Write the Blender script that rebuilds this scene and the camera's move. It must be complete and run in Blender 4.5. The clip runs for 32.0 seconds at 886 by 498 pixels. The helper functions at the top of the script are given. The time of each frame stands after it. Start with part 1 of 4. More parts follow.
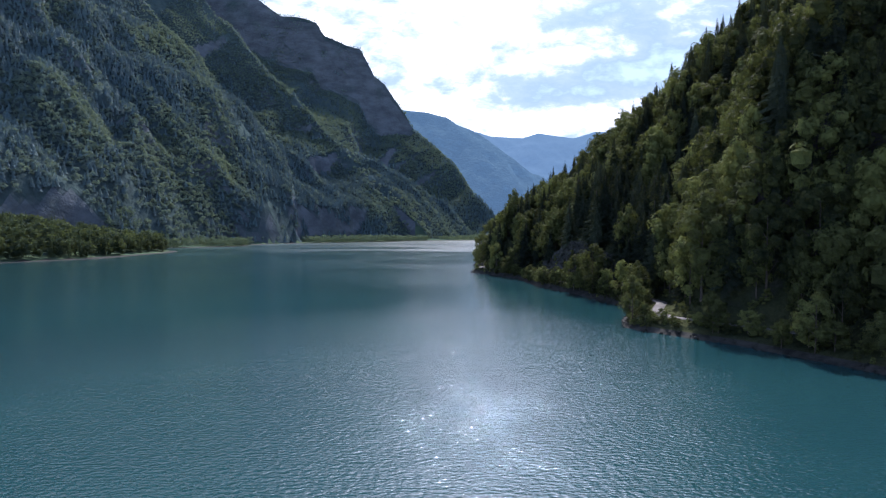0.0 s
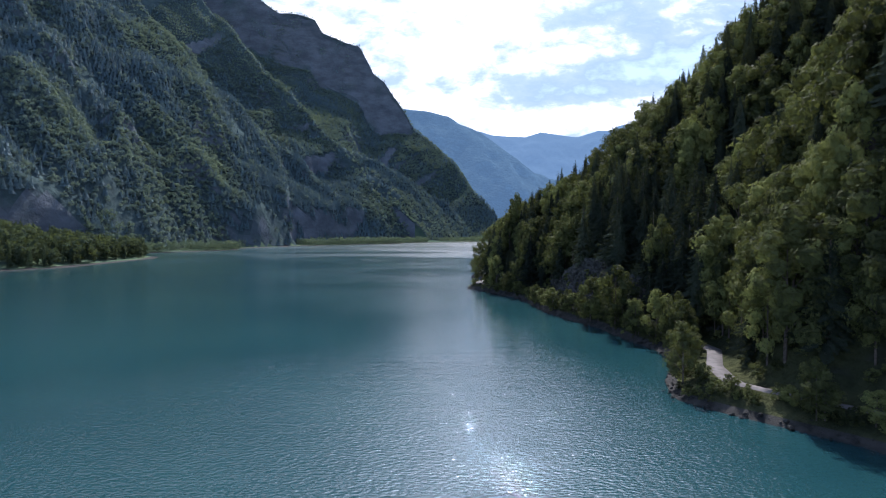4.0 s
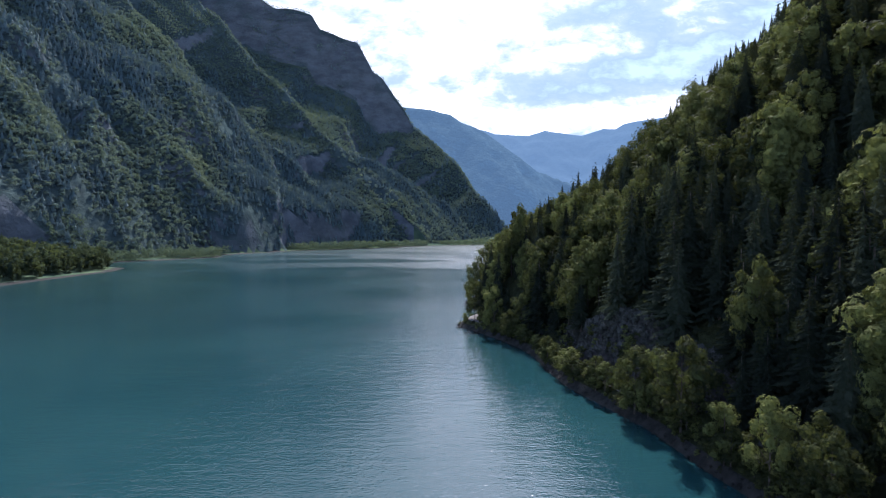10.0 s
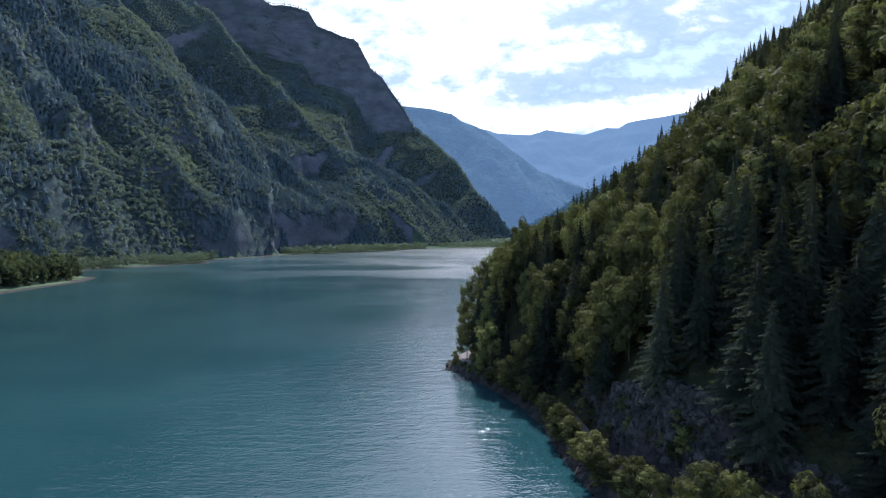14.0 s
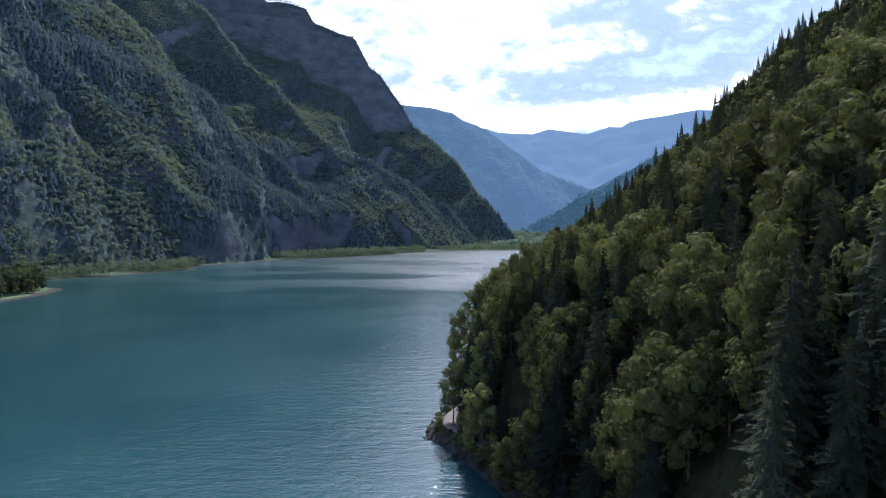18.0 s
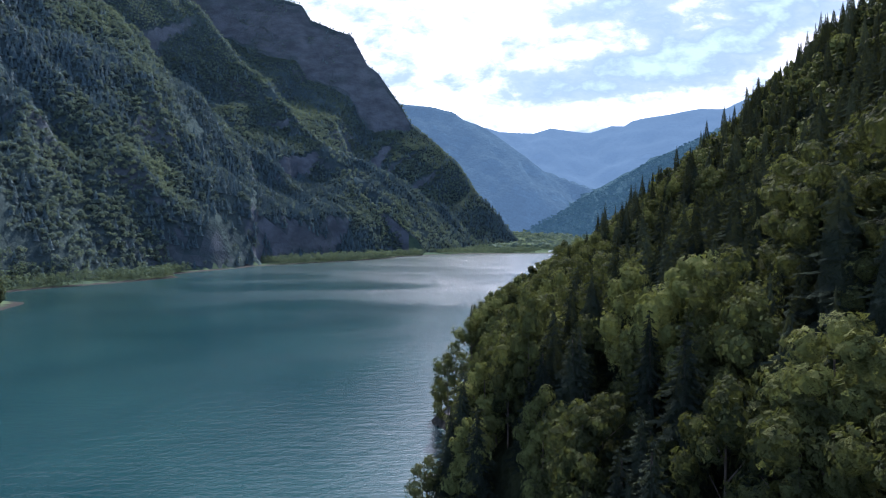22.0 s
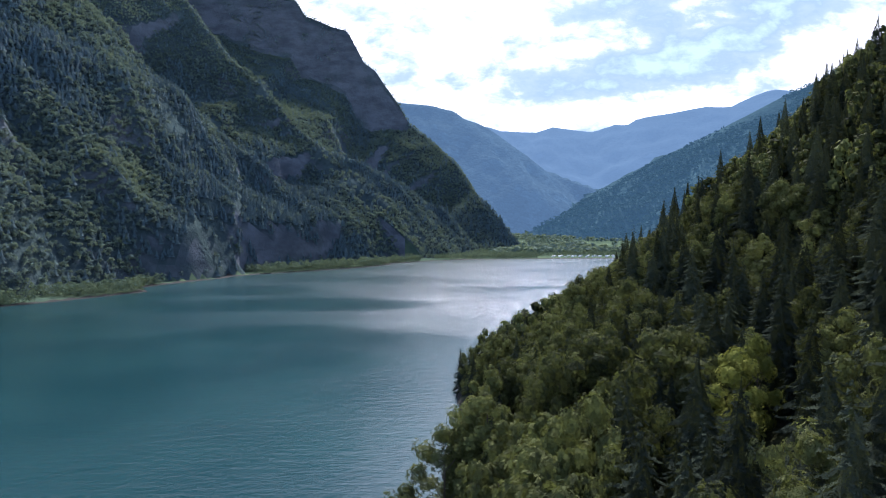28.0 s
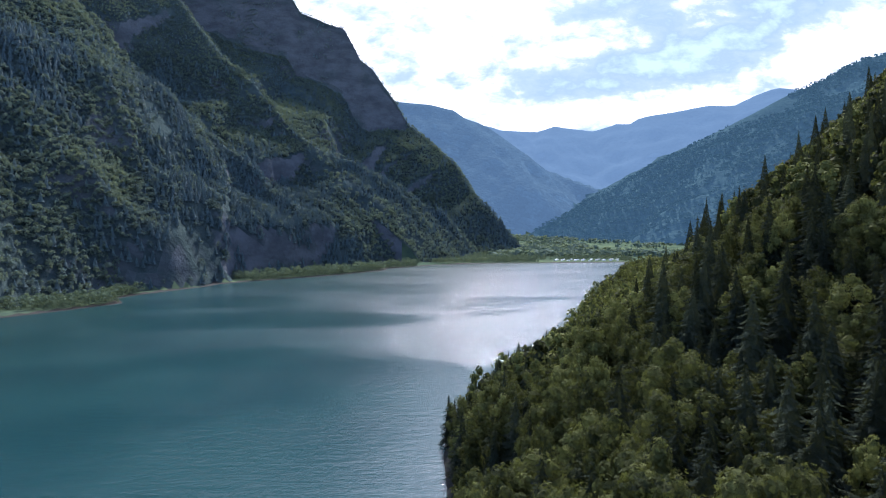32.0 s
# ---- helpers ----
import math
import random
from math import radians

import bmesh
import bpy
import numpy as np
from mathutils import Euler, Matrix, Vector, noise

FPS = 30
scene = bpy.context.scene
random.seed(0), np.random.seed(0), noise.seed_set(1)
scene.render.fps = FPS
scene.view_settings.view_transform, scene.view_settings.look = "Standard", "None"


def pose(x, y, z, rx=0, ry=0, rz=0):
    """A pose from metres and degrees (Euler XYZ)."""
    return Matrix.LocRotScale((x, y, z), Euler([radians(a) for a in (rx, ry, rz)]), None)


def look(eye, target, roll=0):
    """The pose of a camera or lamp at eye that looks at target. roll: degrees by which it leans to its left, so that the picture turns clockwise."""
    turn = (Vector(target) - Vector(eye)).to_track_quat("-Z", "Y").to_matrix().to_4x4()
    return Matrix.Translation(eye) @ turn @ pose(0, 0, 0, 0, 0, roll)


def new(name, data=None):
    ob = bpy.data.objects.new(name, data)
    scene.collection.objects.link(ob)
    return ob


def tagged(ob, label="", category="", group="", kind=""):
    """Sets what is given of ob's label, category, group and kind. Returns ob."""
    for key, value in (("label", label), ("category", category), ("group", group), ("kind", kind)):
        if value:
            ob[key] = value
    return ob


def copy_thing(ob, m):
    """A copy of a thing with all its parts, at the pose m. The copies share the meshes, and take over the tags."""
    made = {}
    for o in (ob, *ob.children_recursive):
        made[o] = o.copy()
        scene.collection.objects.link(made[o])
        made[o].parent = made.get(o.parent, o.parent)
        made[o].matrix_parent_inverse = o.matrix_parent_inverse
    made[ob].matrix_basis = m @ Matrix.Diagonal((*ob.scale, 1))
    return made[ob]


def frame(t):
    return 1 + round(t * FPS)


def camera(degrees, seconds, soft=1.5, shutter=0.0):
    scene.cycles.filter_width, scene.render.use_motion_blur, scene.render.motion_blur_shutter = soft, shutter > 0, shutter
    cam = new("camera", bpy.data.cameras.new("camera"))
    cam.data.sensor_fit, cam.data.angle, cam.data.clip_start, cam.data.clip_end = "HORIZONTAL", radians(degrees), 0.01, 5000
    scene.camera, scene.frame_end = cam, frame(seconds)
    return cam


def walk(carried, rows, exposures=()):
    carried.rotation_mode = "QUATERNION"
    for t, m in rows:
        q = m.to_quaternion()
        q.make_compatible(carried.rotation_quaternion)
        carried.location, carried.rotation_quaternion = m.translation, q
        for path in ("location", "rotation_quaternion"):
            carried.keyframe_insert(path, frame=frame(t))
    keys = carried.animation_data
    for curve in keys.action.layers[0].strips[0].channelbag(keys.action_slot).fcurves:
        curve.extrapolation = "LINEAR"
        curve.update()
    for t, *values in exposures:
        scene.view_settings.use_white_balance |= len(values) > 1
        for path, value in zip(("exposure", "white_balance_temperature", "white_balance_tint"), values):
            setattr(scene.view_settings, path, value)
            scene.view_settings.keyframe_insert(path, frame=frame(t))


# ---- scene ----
from collections import defaultdict

cam = camera(72.0, 32.0, soft=1.1)
# seconds, eye (m), yaw, pitch, roll (degrees)
ROWS = [
    (0.0, 0.05, -3.77, 24.71, 0.166, -1.675, 0.01),
    (1.0, 1.38, 7.92, 26.07, 0.227, -1.689, -0.006),
    (2.0, 2.7, 19.6, 27.45, 0.287, -1.703, -0.021),
    (3.0, 4.02, 31.27, 28.86, 0.346, -1.716, -0.037),
    (4.0, 5.34, 42.93, 30.3, 0.404, -1.73, -0.053),
    (5.0, 6.66, 54.58, 31.77, 0.46, -1.744, -0.069),
    (6.0, 7.97, 66.22, 33.26, 0.515, -1.758, -0.084),
    (7.0, 9.28, 77.85, 34.78, 0.569, -1.771, -0.1),
    (8.0, 10.59, 89.46, 36.32, 0.622, -1.785, -0.116),
    (9.0, 11.89, 101.06, 37.89, 0.673, -1.799, -0.131),
    (10.0, 13.19, 112.66, 39.49, 0.723, -1.813, -0.147),
    (11.0, 14.49, 124.24, 41.11, 0.772, -1.826, -0.163),
    (12.0, 15.78, 135.81, 42.75, 0.819, -1.84, -0.179),
    (13.0, 17.08, 147.37, 44.41, 0.866, -1.854, -0.194),
    (14.0, 18.37, 158.92, 46.09, 0.911, -1.868, -0.21),
    (15.0, 19.65, 170.45, 47.8, 0.954, -1.881, -0.226),
    (16.0, 20.94, 181.98, 49.53, 0.997, -1.895, -0.241),
    (17.0, 22.22, 193.49, 51.27, 1.038, -1.909, -0.257),
    (18.0, 23.5, 204.99, 53.04, 1.078, -1.923, -0.273),
    (19.0, 24.78, 216.48, 54.82, 1.117, -1.936, -0.289),
    (20.0, 26.05, 227.97, 56.62, 1.154, -1.95, -0.304),
    (21.0, 27.32, 239.43, 58.44, 1.19, -1.964, -0.32),
    (22.0, 28.59, 250.89, 60.27, 1.225, -1.978, -0.336),
    (23.0, 29.85, 262.34, 62.12, 1.259, -1.991, -0.351),
    (24.0, 31.12, 273.77, 63.98, 1.291, -2.005, -0.367),
    (25.0, 32.37, 285.2, 65.86, 1.322, -2.019, -0.383),
    (26.0, 33.63, 296.61, 67.75, 1.352, -2.033, -0.399),
    (27.0, 34.89, 308.01, 69.66, 1.381, -2.046, -0.414),
    (28.0, 36.14, 319.4, 71.58, 1.408, -2.06, -0.43),
    (29.0, 37.39, 330.78, 73.51, 1.434, -2.074, -0.446),
    (30.0, 38.63, 342.15, 75.45, 1.459, -2.088, -0.461),
    (31.0, 39.87, 353.51, 77.4, 1.483, -2.101, -0.477),
    (32.0, 41.11, 364.85, 79.36, 1.505, -2.115, -0.493),
]
walk(cam, [(t, pose(x, y, z, 90 + pitch, 0, yaw) @ pose(0, 0, 0, 0, 0, roll)) for t, x, y, z, yaw, pitch, roll in ROWS],
     exposures=((0.0, 1.62, 5650, 25), (32.0, 1.62, 5650, 25)))

# ---- world, sun, exposure ----
SUN_AZ, SUN_EL = 5.0, 43.0        # degrees to the right of straight ahead, and up


def node(tree, kind, loc=None, **inputs):
    n = tree.nodes.new(kind)
    for k, v in inputs.items():
        n.inputs[k.replace("_", " ")].default_value = v
    return n


def math_node(tree, op, a, b=None, c=None, clamp=False):
    n = tree.nodes.new("ShaderNodeMath")
    n.operation, n.use_clamp = op, clamp
    for i, v in enumerate((a, b, c)):
        if v is None:
            continue
        if isinstance(v, (int, float)):
            n.inputs[i].default_value = v
        else:
            tree.links.new(v, n.inputs[i])
    return n.outputs[0]


def mix_color(tree, fac, a, b, blend="MIX"):
    n = tree.nodes.new("ShaderNodeMix")
    n.data_type, n.blend_type = "RGBA", blend
    for i, v in ((0, fac), (6, a), (7, b)):
        if isinstance(v, (int, float)):
            n.inputs[i].default_value = v
        elif isinstance(v, tuple):
            n.inputs[i].default_value = (*v, 1)
        else:
            tree.links.new(v, n.inputs[i])
    return n.outputs[2]


def noise_node(tree, vec, scale, detail=4.0, rough=0.55, distort=0.0):
    n = tree.nodes.new("ShaderNodeTexNoise")
    n.inputs["Scale"].default_value, n.inputs["Detail"].default_value = scale, detail
    n.inputs["Roughness"].default_value, n.inputs["Distortion"].default_value = rough, distort
    if vec is not None:
        tree.links.new(vec, n.inputs["Vector"])
    return n.outputs["Fac"]


def ramp(tree, fac, lo, hi):
    n = tree.nodes.new("ShaderNodeMapRange")
    n.interpolation_type = "SMOOTHSTEP"
    if lo > hi:
        lo, hi = hi, lo
        n.inputs["To Min"].default_value, n.inputs["To Max"].default_value = 1.0, 0.0
    n.inputs["From Min"].default_value, n.inputs["From Max"].default_value = lo, hi
    tree.links.new(fac, n.inputs["Value"])
    return n.outputs["Result"]


def build_world():
    world = bpy.data.worlds.new("sky")
    scene.world = world
    world.use_nodes = True
    tr = world.node_tree
    tr.nodes.clear()
    out = tr.nodes.new("ShaderNodeOutputWorld")
    bg = tr.nodes.new("ShaderNodeBackground")
    tr.links.new(bg.outputs[0], out.inputs[0])
    sky = tr.nodes.new("ShaderNodeTexSky")
    sky.sky_type, sky.sun_disc = "NISHITA", False
    sky.sun_elevation, sky.sun_rotation = radians(SUN_EL), radians(SUN_AZ)
    sky.altitude, sky.air_density, sky.dust_density, sky.ozone_density = 900, 1.0, 0.6, 1.2
    tc = tr.nodes.new("ShaderNodeTexCoord")
    sep = tr.nodes.new("ShaderNodeSeparateXYZ")
    tr.links.new(tc.outputs["Generated"], sep.inputs[0])
    ahead = math_node(tr, "MAXIMUM", sep.outputs[1], 0.12)
    u = math_node(tr, "DIVIDE", sep.outputs[0], ahead)
    v = math_node(tr, "DIVIDE", sep.outputs[2], ahead)
    # cloud cover: patches that grow towards the horizon
    vec = tr.nodes.new("ShaderNodeCombineXYZ")
    tr.links.new(u, vec.inputs[0])
    tr.links.new(math_node(tr, "MULTIPLY", v, 1.9), vec.inputs[1])
    vec.inputs[2].default_value = 0.35
    big = noise_node(tr, vec.outputs[0], 6.0, 7, 0.56, 0.3)
    fine = noise_node(tr, vec.outputs[0], 17.0, 7, 0.6, 0.2)

    def blob(cu, cv, ru, rv, turn=0.0):
        du, dv = math_node(tr, "SUBTRACT", u, cu), math_node(tr, "SUBTRACT", v, cv)
        c, s = math.cos(radians(turn)), math.sin(radians(turn))
        a = math_node(tr, "ADD", math_node(tr, "MULTIPLY", du, c / ru), math_node(tr, "MULTIPLY", dv, s / ru))
        b = math_node(tr, "SUBTRACT", math_node(tr, "MULTIPLY", dv, c / rv), math_node(tr, "MULTIPLY", du, s / rv))
        d2 = math_node(tr, "ADD", math_node(tr, "MULTIPLY", a, a), math_node(tr, "MULTIPLY", b, b))
        return math_node(tr, "POWER", 2.718, math_node(tr, "MULTIPLY", d2, -1.0))

    def add(*vals):
        tot = vals[0]
        for x in vals[1:]:
            tot = math_node(tr, "ADD", tot, x)
        return tot

    def times(x, k):
        return math_node(tr, "MULTIPLY", x, k)

    # how white the cloud is at each place: lit tops, grey undersides, blue gaps
    puffs = add(times(math_node(tr, "SUBTRACT", big, 0.5), 0.75), times(math_node(tr, "SUBTRACT", fine, 0.5), 0.95))
    body = add(0.56, times(blob(0.02, 0.34, 0.24, 0.18), 0.16), times(blob(0.22, 0.185, 0.26, 0.022, 4), 0.30), times(blob(0.60, 0.285, 0.14, 0.06, 25), 0.24), times(blob(0.50, 0.21, 0.10, 0.02, 20), -0.10),
               times(blob(0.285, 0.25, 0.21, 0.045, 14), -0.42), times(blob(0.24, 0.35, 0.12, 0.03, 4), -0.32), times(blob(-0.10, 0.30, 0.05, 0.07), -0.14),
               times(blob(0.54, 0.36, 0.10, 0.06, 25), -0.30), times(blob(0.02, 0.41, 0.07, 0.025), -0.22))
    white = add(body, puffs, times(ramp(tr, v, 0.45, 0.95), 0.12))
    cr = tr.nodes.new("ShaderNodeValToRGB")
    stops = ((0.14, (0.26, 0.345, 0.395)), (0.32, (0.175, 0.24, 0.29)), (0.48, (0.21, 0.272, 0.32)), (0.58, (0.32, 0.37, 0.39)), (0.68, (0.52, 0.55, 0.55)), (0.90, (1.15, 1.15, 1.12)))
    while len(cr.color_ramp.elements) < len(stops):
        cr.color_ramp.elements.new(0.5)
    for el_, (at, col) in zip(cr.color_ramp.elements, stops):
        el_.position, el_.color = at, (*col, 1)
    tr.links.new(white, cr.inputs[0])
    blue = mix_color(tr, 1.0, sky.outputs[0], (SKY_K, SKY_K, SKY_K), "MULTIPLY")
    # the cloud bank stands over the valley's end and thins out overhead and behind
    front = ramp(tr, sep.outputs[1], 0.1, 0.7)
    part_cover = math_node(tr, "ADD", times(front, 0.85), 0.15)
    cloud = cr.outputs[0]
    # veil of thin cloud round the sun
    toward = tr.nodes.new("ShaderNodeVectorMath")
    toward.operation = "DOT_PRODUCT"
    toward.inputs[1].default_value = (math.sin(radians(SUN_AZ)) * math.cos(radians(SUN_EL)), math.cos(radians(SUN_AZ)) * math.cos(radians(SUN_EL)), math.sin(radians(SUN_EL)))
    tr.links.new(tc.outputs["Generated"], toward.inputs[0])
    halo = math_node(tr, "POWER", math_node(tr, "MAXIMUM", toward.outputs["Value"], 0.0), 60.0)
    veil = mix_color(tr, halo, (0, 0, 0), (4.0, 4.15, 4.3))
    tr.links.new(mix_color(tr, 1.0, mix_color(tr, part_cover, blue, cloud), veil, "ADD"), bg.inputs[0])
    bg.inputs[1].default_value = 1.0


SKY_K = 0.15
build_world()
sun = new("sun", bpy.data.lights.new("sun", "SUN"))
sun.data.energy, sun.data.angle, sun.data.color = 5.0, radians(0.6), (1.0, 0.93, 0.8)
az, el = radians(SUN_AZ), radians(SUN_EL)
sun.matrix_world = look((0, 0, 300), (-math.sin(az) * math.cos(el), -math.cos(az) * math.cos(el), 300 - math.sin(el)))
scene.view_settings.exposure = 0.0


# ---- materials ----
def material(name):
    m = bpy.data.materials.new(name)
    m.use_nodes = True
    tr = m.node_tree
    p = tr.nodes["Principled BSDF"]
    geo = tr.nodes.new("ShaderNodeNewGeometry")
    return m, tr, p, geo


def bump(tr, height, strength, distance, p):
    b = tr.nodes.new("ShaderNodeBump")
    b.inputs["Strength"].default_value, b.inputs["Distance"].default_value = strength, distance
    tr.links.new(height, b.inputs["Height"])
    tr.links.new(b.outputs[0], p.inputs["Normal"])
    return b


def foliage(name, dark, light, glow=0.24, tint=True, grain=0.5, gloss=0.015, leaf_scale=0.0):
    """Leaves: a colour for each tree, a shade for each clump, light coming through."""
    m, tr, p, geo = material(name)
    info = tr.nodes.new("ShaderNodeObjectInfo")
    att = tr.nodes.new("ShaderNodeAttribute")
    att.attribute_name = "tree_tone"
    tone = math_node(tr, "POWER", att.outputs["Fac"] if tint else info.outputs["Random"], 1.8)
    leaf = math_node(tr, "ADD", math_node(tr, "MULTIPLY", geo.outputs["Random Per Island"], 0.25), math_node(tr, "MULTIPLY", tone, 0.72))
    n = noise_node(tr, geo.outputs["Position"], grain, 5, 0.7)
    leaf = math_node(tr, "ADD", leaf, math_node(tr, "MULTIPLY", math_node(tr, "SUBTRACT", n, 0.5), 0.9), clamp=True)
    col = mix_color(tr, leaf, dark, light)
    tr.links.new(col, p.inputs["Base Color"])
    p.inputs["Roughness"].default_value = 0.8
    p.inputs["Specular IOR Level"].default_value = gloss
    tl = tr.nodes.new("ShaderNodeBsdfTranslucent")
    tr.links.new(mix_color(tr, 0.4, col, (0.120, 0.145, 0.024)), tl.inputs[0])
    mx = tr.nodes.new("ShaderNodeMixShader")
    mx.inputs[0].default_value = glow
    tr.links.new(p.outputs[0], mx.inputs[1])
    tr.links.new(tl.outputs[0], mx.inputs[2])
    last = mx.outputs[0]
    if leaf_scale:
        bump(tr, noise_node(tr, geo.outputs["Position"], leaf_scale * 0.9, 3, 0.6), 0.4, 1.2 / leaf_scale, p)
        # gaps between single leaves
        vo = tr.nodes.new("ShaderNodeTexVoronoi")
        vo.inputs["Scale"].default_value = leaf_scale
        tr.links.new(geo.outputs["Position"], vo.inputs["Vector"])
        gap = math_node(tr, "GREATER_THAN", vo.outputs["Distance"], 0.58)
        hole = tr.nodes.new("ShaderNodeBsdfTransparent")
        cutout = tr.nodes.new("ShaderNodeMixShader")
        tr.links.new(gap, cutout.inputs[0])
        tr.links.new(last, cutout.inputs[1])
        tr.links.new(hole.outputs[0], cutout.inputs[2])
        last = cutout.outputs[0]
    tr.links.new(last, tr.nodes["Material Output"].inputs[0])
    return m


def two_tone(name, a, b, scale, rough=0.9, bump_scale=None, bump_k=0.5, bump_d=0.3, c=None, gloss=0.02):
    m, tr, p, geo = material(name)
    pos = geo.outputs["Position"]
    col = mix_color(tr, ramp(tr, noise_node(tr, pos, scale, 6), 0.35, 0.65), a, b)
    if c:
        col = mix_color(tr, ramp(tr, noise_node(tr, pos, scale * 6, 4), 0.5, 0.7), col, c)
    tr.links.new(col, p.inputs["Base Color"])
    p.inputs["Roughness"].default_value = rough
    p.inputs["Specular IOR Level"].default_value = gloss
    if bump_scale:
        bump(tr, noise_node(tr, pos, bump_scale, 6, 0.6), bump_k, bump_d, p)
    return m


def slope_material(name, grass_a, grass_b, rock_a, rock_b, scale, edge=(0.55, 0.72), lumps=0.08, lump_d=4.0):
    """Woods floor or meadow where the ground is gentle, bare rock where it is steep."""
    m, tr, p, geo = material(name)
    pos = geo.outputs["Position"]
    sep = tr.nodes.new("ShaderNodeSeparateXYZ")
    tr.links.new(geo.outputs["True Normal"], sep.inputs[0])
    n1, n2 = noise_node(tr, pos, scale, 6), noise_node(tr, pos, scale * 7, 6, 0.6)
    grass = mix_color(tr, ramp(tr, n1, 0.35, 0.65), grass_a, grass_b)
    grass = mix_color(tr, math_node(tr, "MULTIPLY", ramp(tr, n2, 0.45, 0.7), 0.5), grass, tuple(0.5 * k for k in grass_a))
    # rock in bands that lean with the strata
    w = tr.nodes.new("ShaderNodeMapping")
    w.inputs["Rotation"].default_value = (0.25, -0.15, 0)
    w.inputs["Scale"].default_value = (1, 1, 2.2)
    tr.links.new(pos, w.inputs[0])
    rock = mix_color(tr, ramp(tr, noise_node(tr, w.outputs[0], scale * 1.2, 6, 0.65), 0.3, 0.7), rock_a, rock_b)
    steep = math_node(tr, "ADD", sep.outputs[2], math_node(tr, "MULTIPLY", math_node(tr, "SUBTRACT", n1, 0.5), 0.5))
    tr.links.new(mix_color(tr, ramp(tr, steep, *edge), rock, grass), p.inputs["Base Color"])
    p.inputs["Roughness"].default_value = 0.92
    p.inputs["Specular IOR Level"].default_value = 0.0
    bump(tr, noise_node(tr, pos, lumps, 8, 0.65), 0.9, lump_d, p)
    return m


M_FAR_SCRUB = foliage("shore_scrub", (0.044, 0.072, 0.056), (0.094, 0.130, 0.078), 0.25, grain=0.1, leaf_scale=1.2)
M_FAN = foliage("fan_leaves", (0.013, 0.023, 0.018), (0.040, 0.058, 0.030), 0.25, grain=0.1, leaf_scale=1.6)
BEECH = ((0.010, 0.014, 0.009), (0.118, 0.132, 0.042))
SPRUCE = ((0.008, 0.011, 0.009), (0.034, 0.043, 0.028))
M_YELLOW = foliage("maple_leaves", (0.05, 0.06, 0.014), (0.15, 0.16, 0.032), tint=False, leaf_scale=8.0)
M_BROAD = foliage("beech_leaves", *BEECH)
M_BROAD_FINE = foliage("beech_leaves_fine", *BEECH, leaf_scale=8.0)
M_SPRUCE_FINE = foliage("spruce_needles_fine", *SPRUCE, 0.12, gloss=0.0, leaf_scale=9.0)
M_SPRUCE = foliage("spruce_needles", *SPRUCE, 0.12, gloss=0.0)
M_BROAD_ONE = foliage("beech_leaves_near", *BEECH, tint=False, leaf_scale=8.0)
M_SPRUCE_ONE = foliage("spruce_needles_near", *SPRUCE, 0.12, gloss=0.0, tint=False, leaf_scale=9.0)
# haze painted into the leaf colours: bluer and paler than the near trees
M_FAR_SPRUCE = foliage("hazed_mountain_spruce", (0.052, 0.084, 0.094), (0.078, 0.116, 0.114), 0.12, grain=0.03, gloss=0.05, leaf_scale=1.6)
M_FAR_TREE = foliage("hazed_mountain_forest", (0.066, 0.100, 0.110), (0.097, 0.132, 0.092), 0.30, grain=0.03, gloss=0.0, leaf_scale=1.6)
# base colour raised and blued to stand in for haze over the valley
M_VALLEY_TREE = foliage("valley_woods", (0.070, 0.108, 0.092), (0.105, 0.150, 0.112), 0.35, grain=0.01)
M_BARK = two_tone("bark", (0.045, 0.038, 0.031), (0.085, 0.072, 0.058), 1.5, bump_scale=6, c=(0.05, 0.045, 0.035))
M_HILL = slope_material("woods_floor", (0.018, 0.022, 0.012), (0.034, 0.038, 0.018), (0.018, 0.018, 0.018), (0.050, 0.047, 0.044), 0.09, edge=(0.38, 0.50), lumps=0.30, lump_d=2.2)
# slight blue tint in rock and floor stands in for haze on the wall
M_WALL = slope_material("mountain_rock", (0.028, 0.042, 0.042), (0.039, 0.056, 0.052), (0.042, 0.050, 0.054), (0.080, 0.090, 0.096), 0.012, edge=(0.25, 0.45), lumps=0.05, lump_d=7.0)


def add_canopy(m, scale, depth):
    """Closed forest cover seen from afar: a rounded crown in every cell."""
    tr = m.node_tree
    p = tr.nodes["Principled BSDF"]
    geo = tr.nodes.new("ShaderNodeNewGeometry")
    vo = tr.nodes.new("ShaderNodeTexVoronoi")
    vo.inputs["Scale"].default_value = scale
    tr.links.new(geo.outputs["Position"], vo.inputs["Vector"])
    crown = math_node(tr, "SUBTRACT", 1.0, math_node(tr, "POWER", vo.outputs["Distance"], 1.6))
    old = p.inputs["Normal"].links[0].from_node
    b = tr.nodes.new("ShaderNodeBump")
    b.inputs["Strength"].default_value, b.inputs["Distance"].default_value = 0.5, depth
    tr.links.new(crown, b.inputs["Height"])
    tr.links.new(old.outputs[0], b.inputs["Normal"])
    tr.links.new(b.outputs[0], p.inputs["Normal"])
    # each crown has its own green
    cell = tr.nodes.new("ShaderNodeSeparateXYZ")
    tr.links.new(vo.outputs["Color"], cell.inputs[0])
    col = p.inputs["Base Color"].links[0].from_socket
    shade = math_node(tr, "ADD", math_node(tr, "MULTIPLY", cell.outputs[0], 0.36), 0.82)
    grey = tr.nodes.new("ShaderNodeCombineXYZ")
    for k in range(3):
        tr.links.new(shade, grey.inputs[k])
    tr.links.new(mix_color(tr, 1.0, col, grey.outputs[0], "MULTIPLY"), p.inputs["Base Color"])


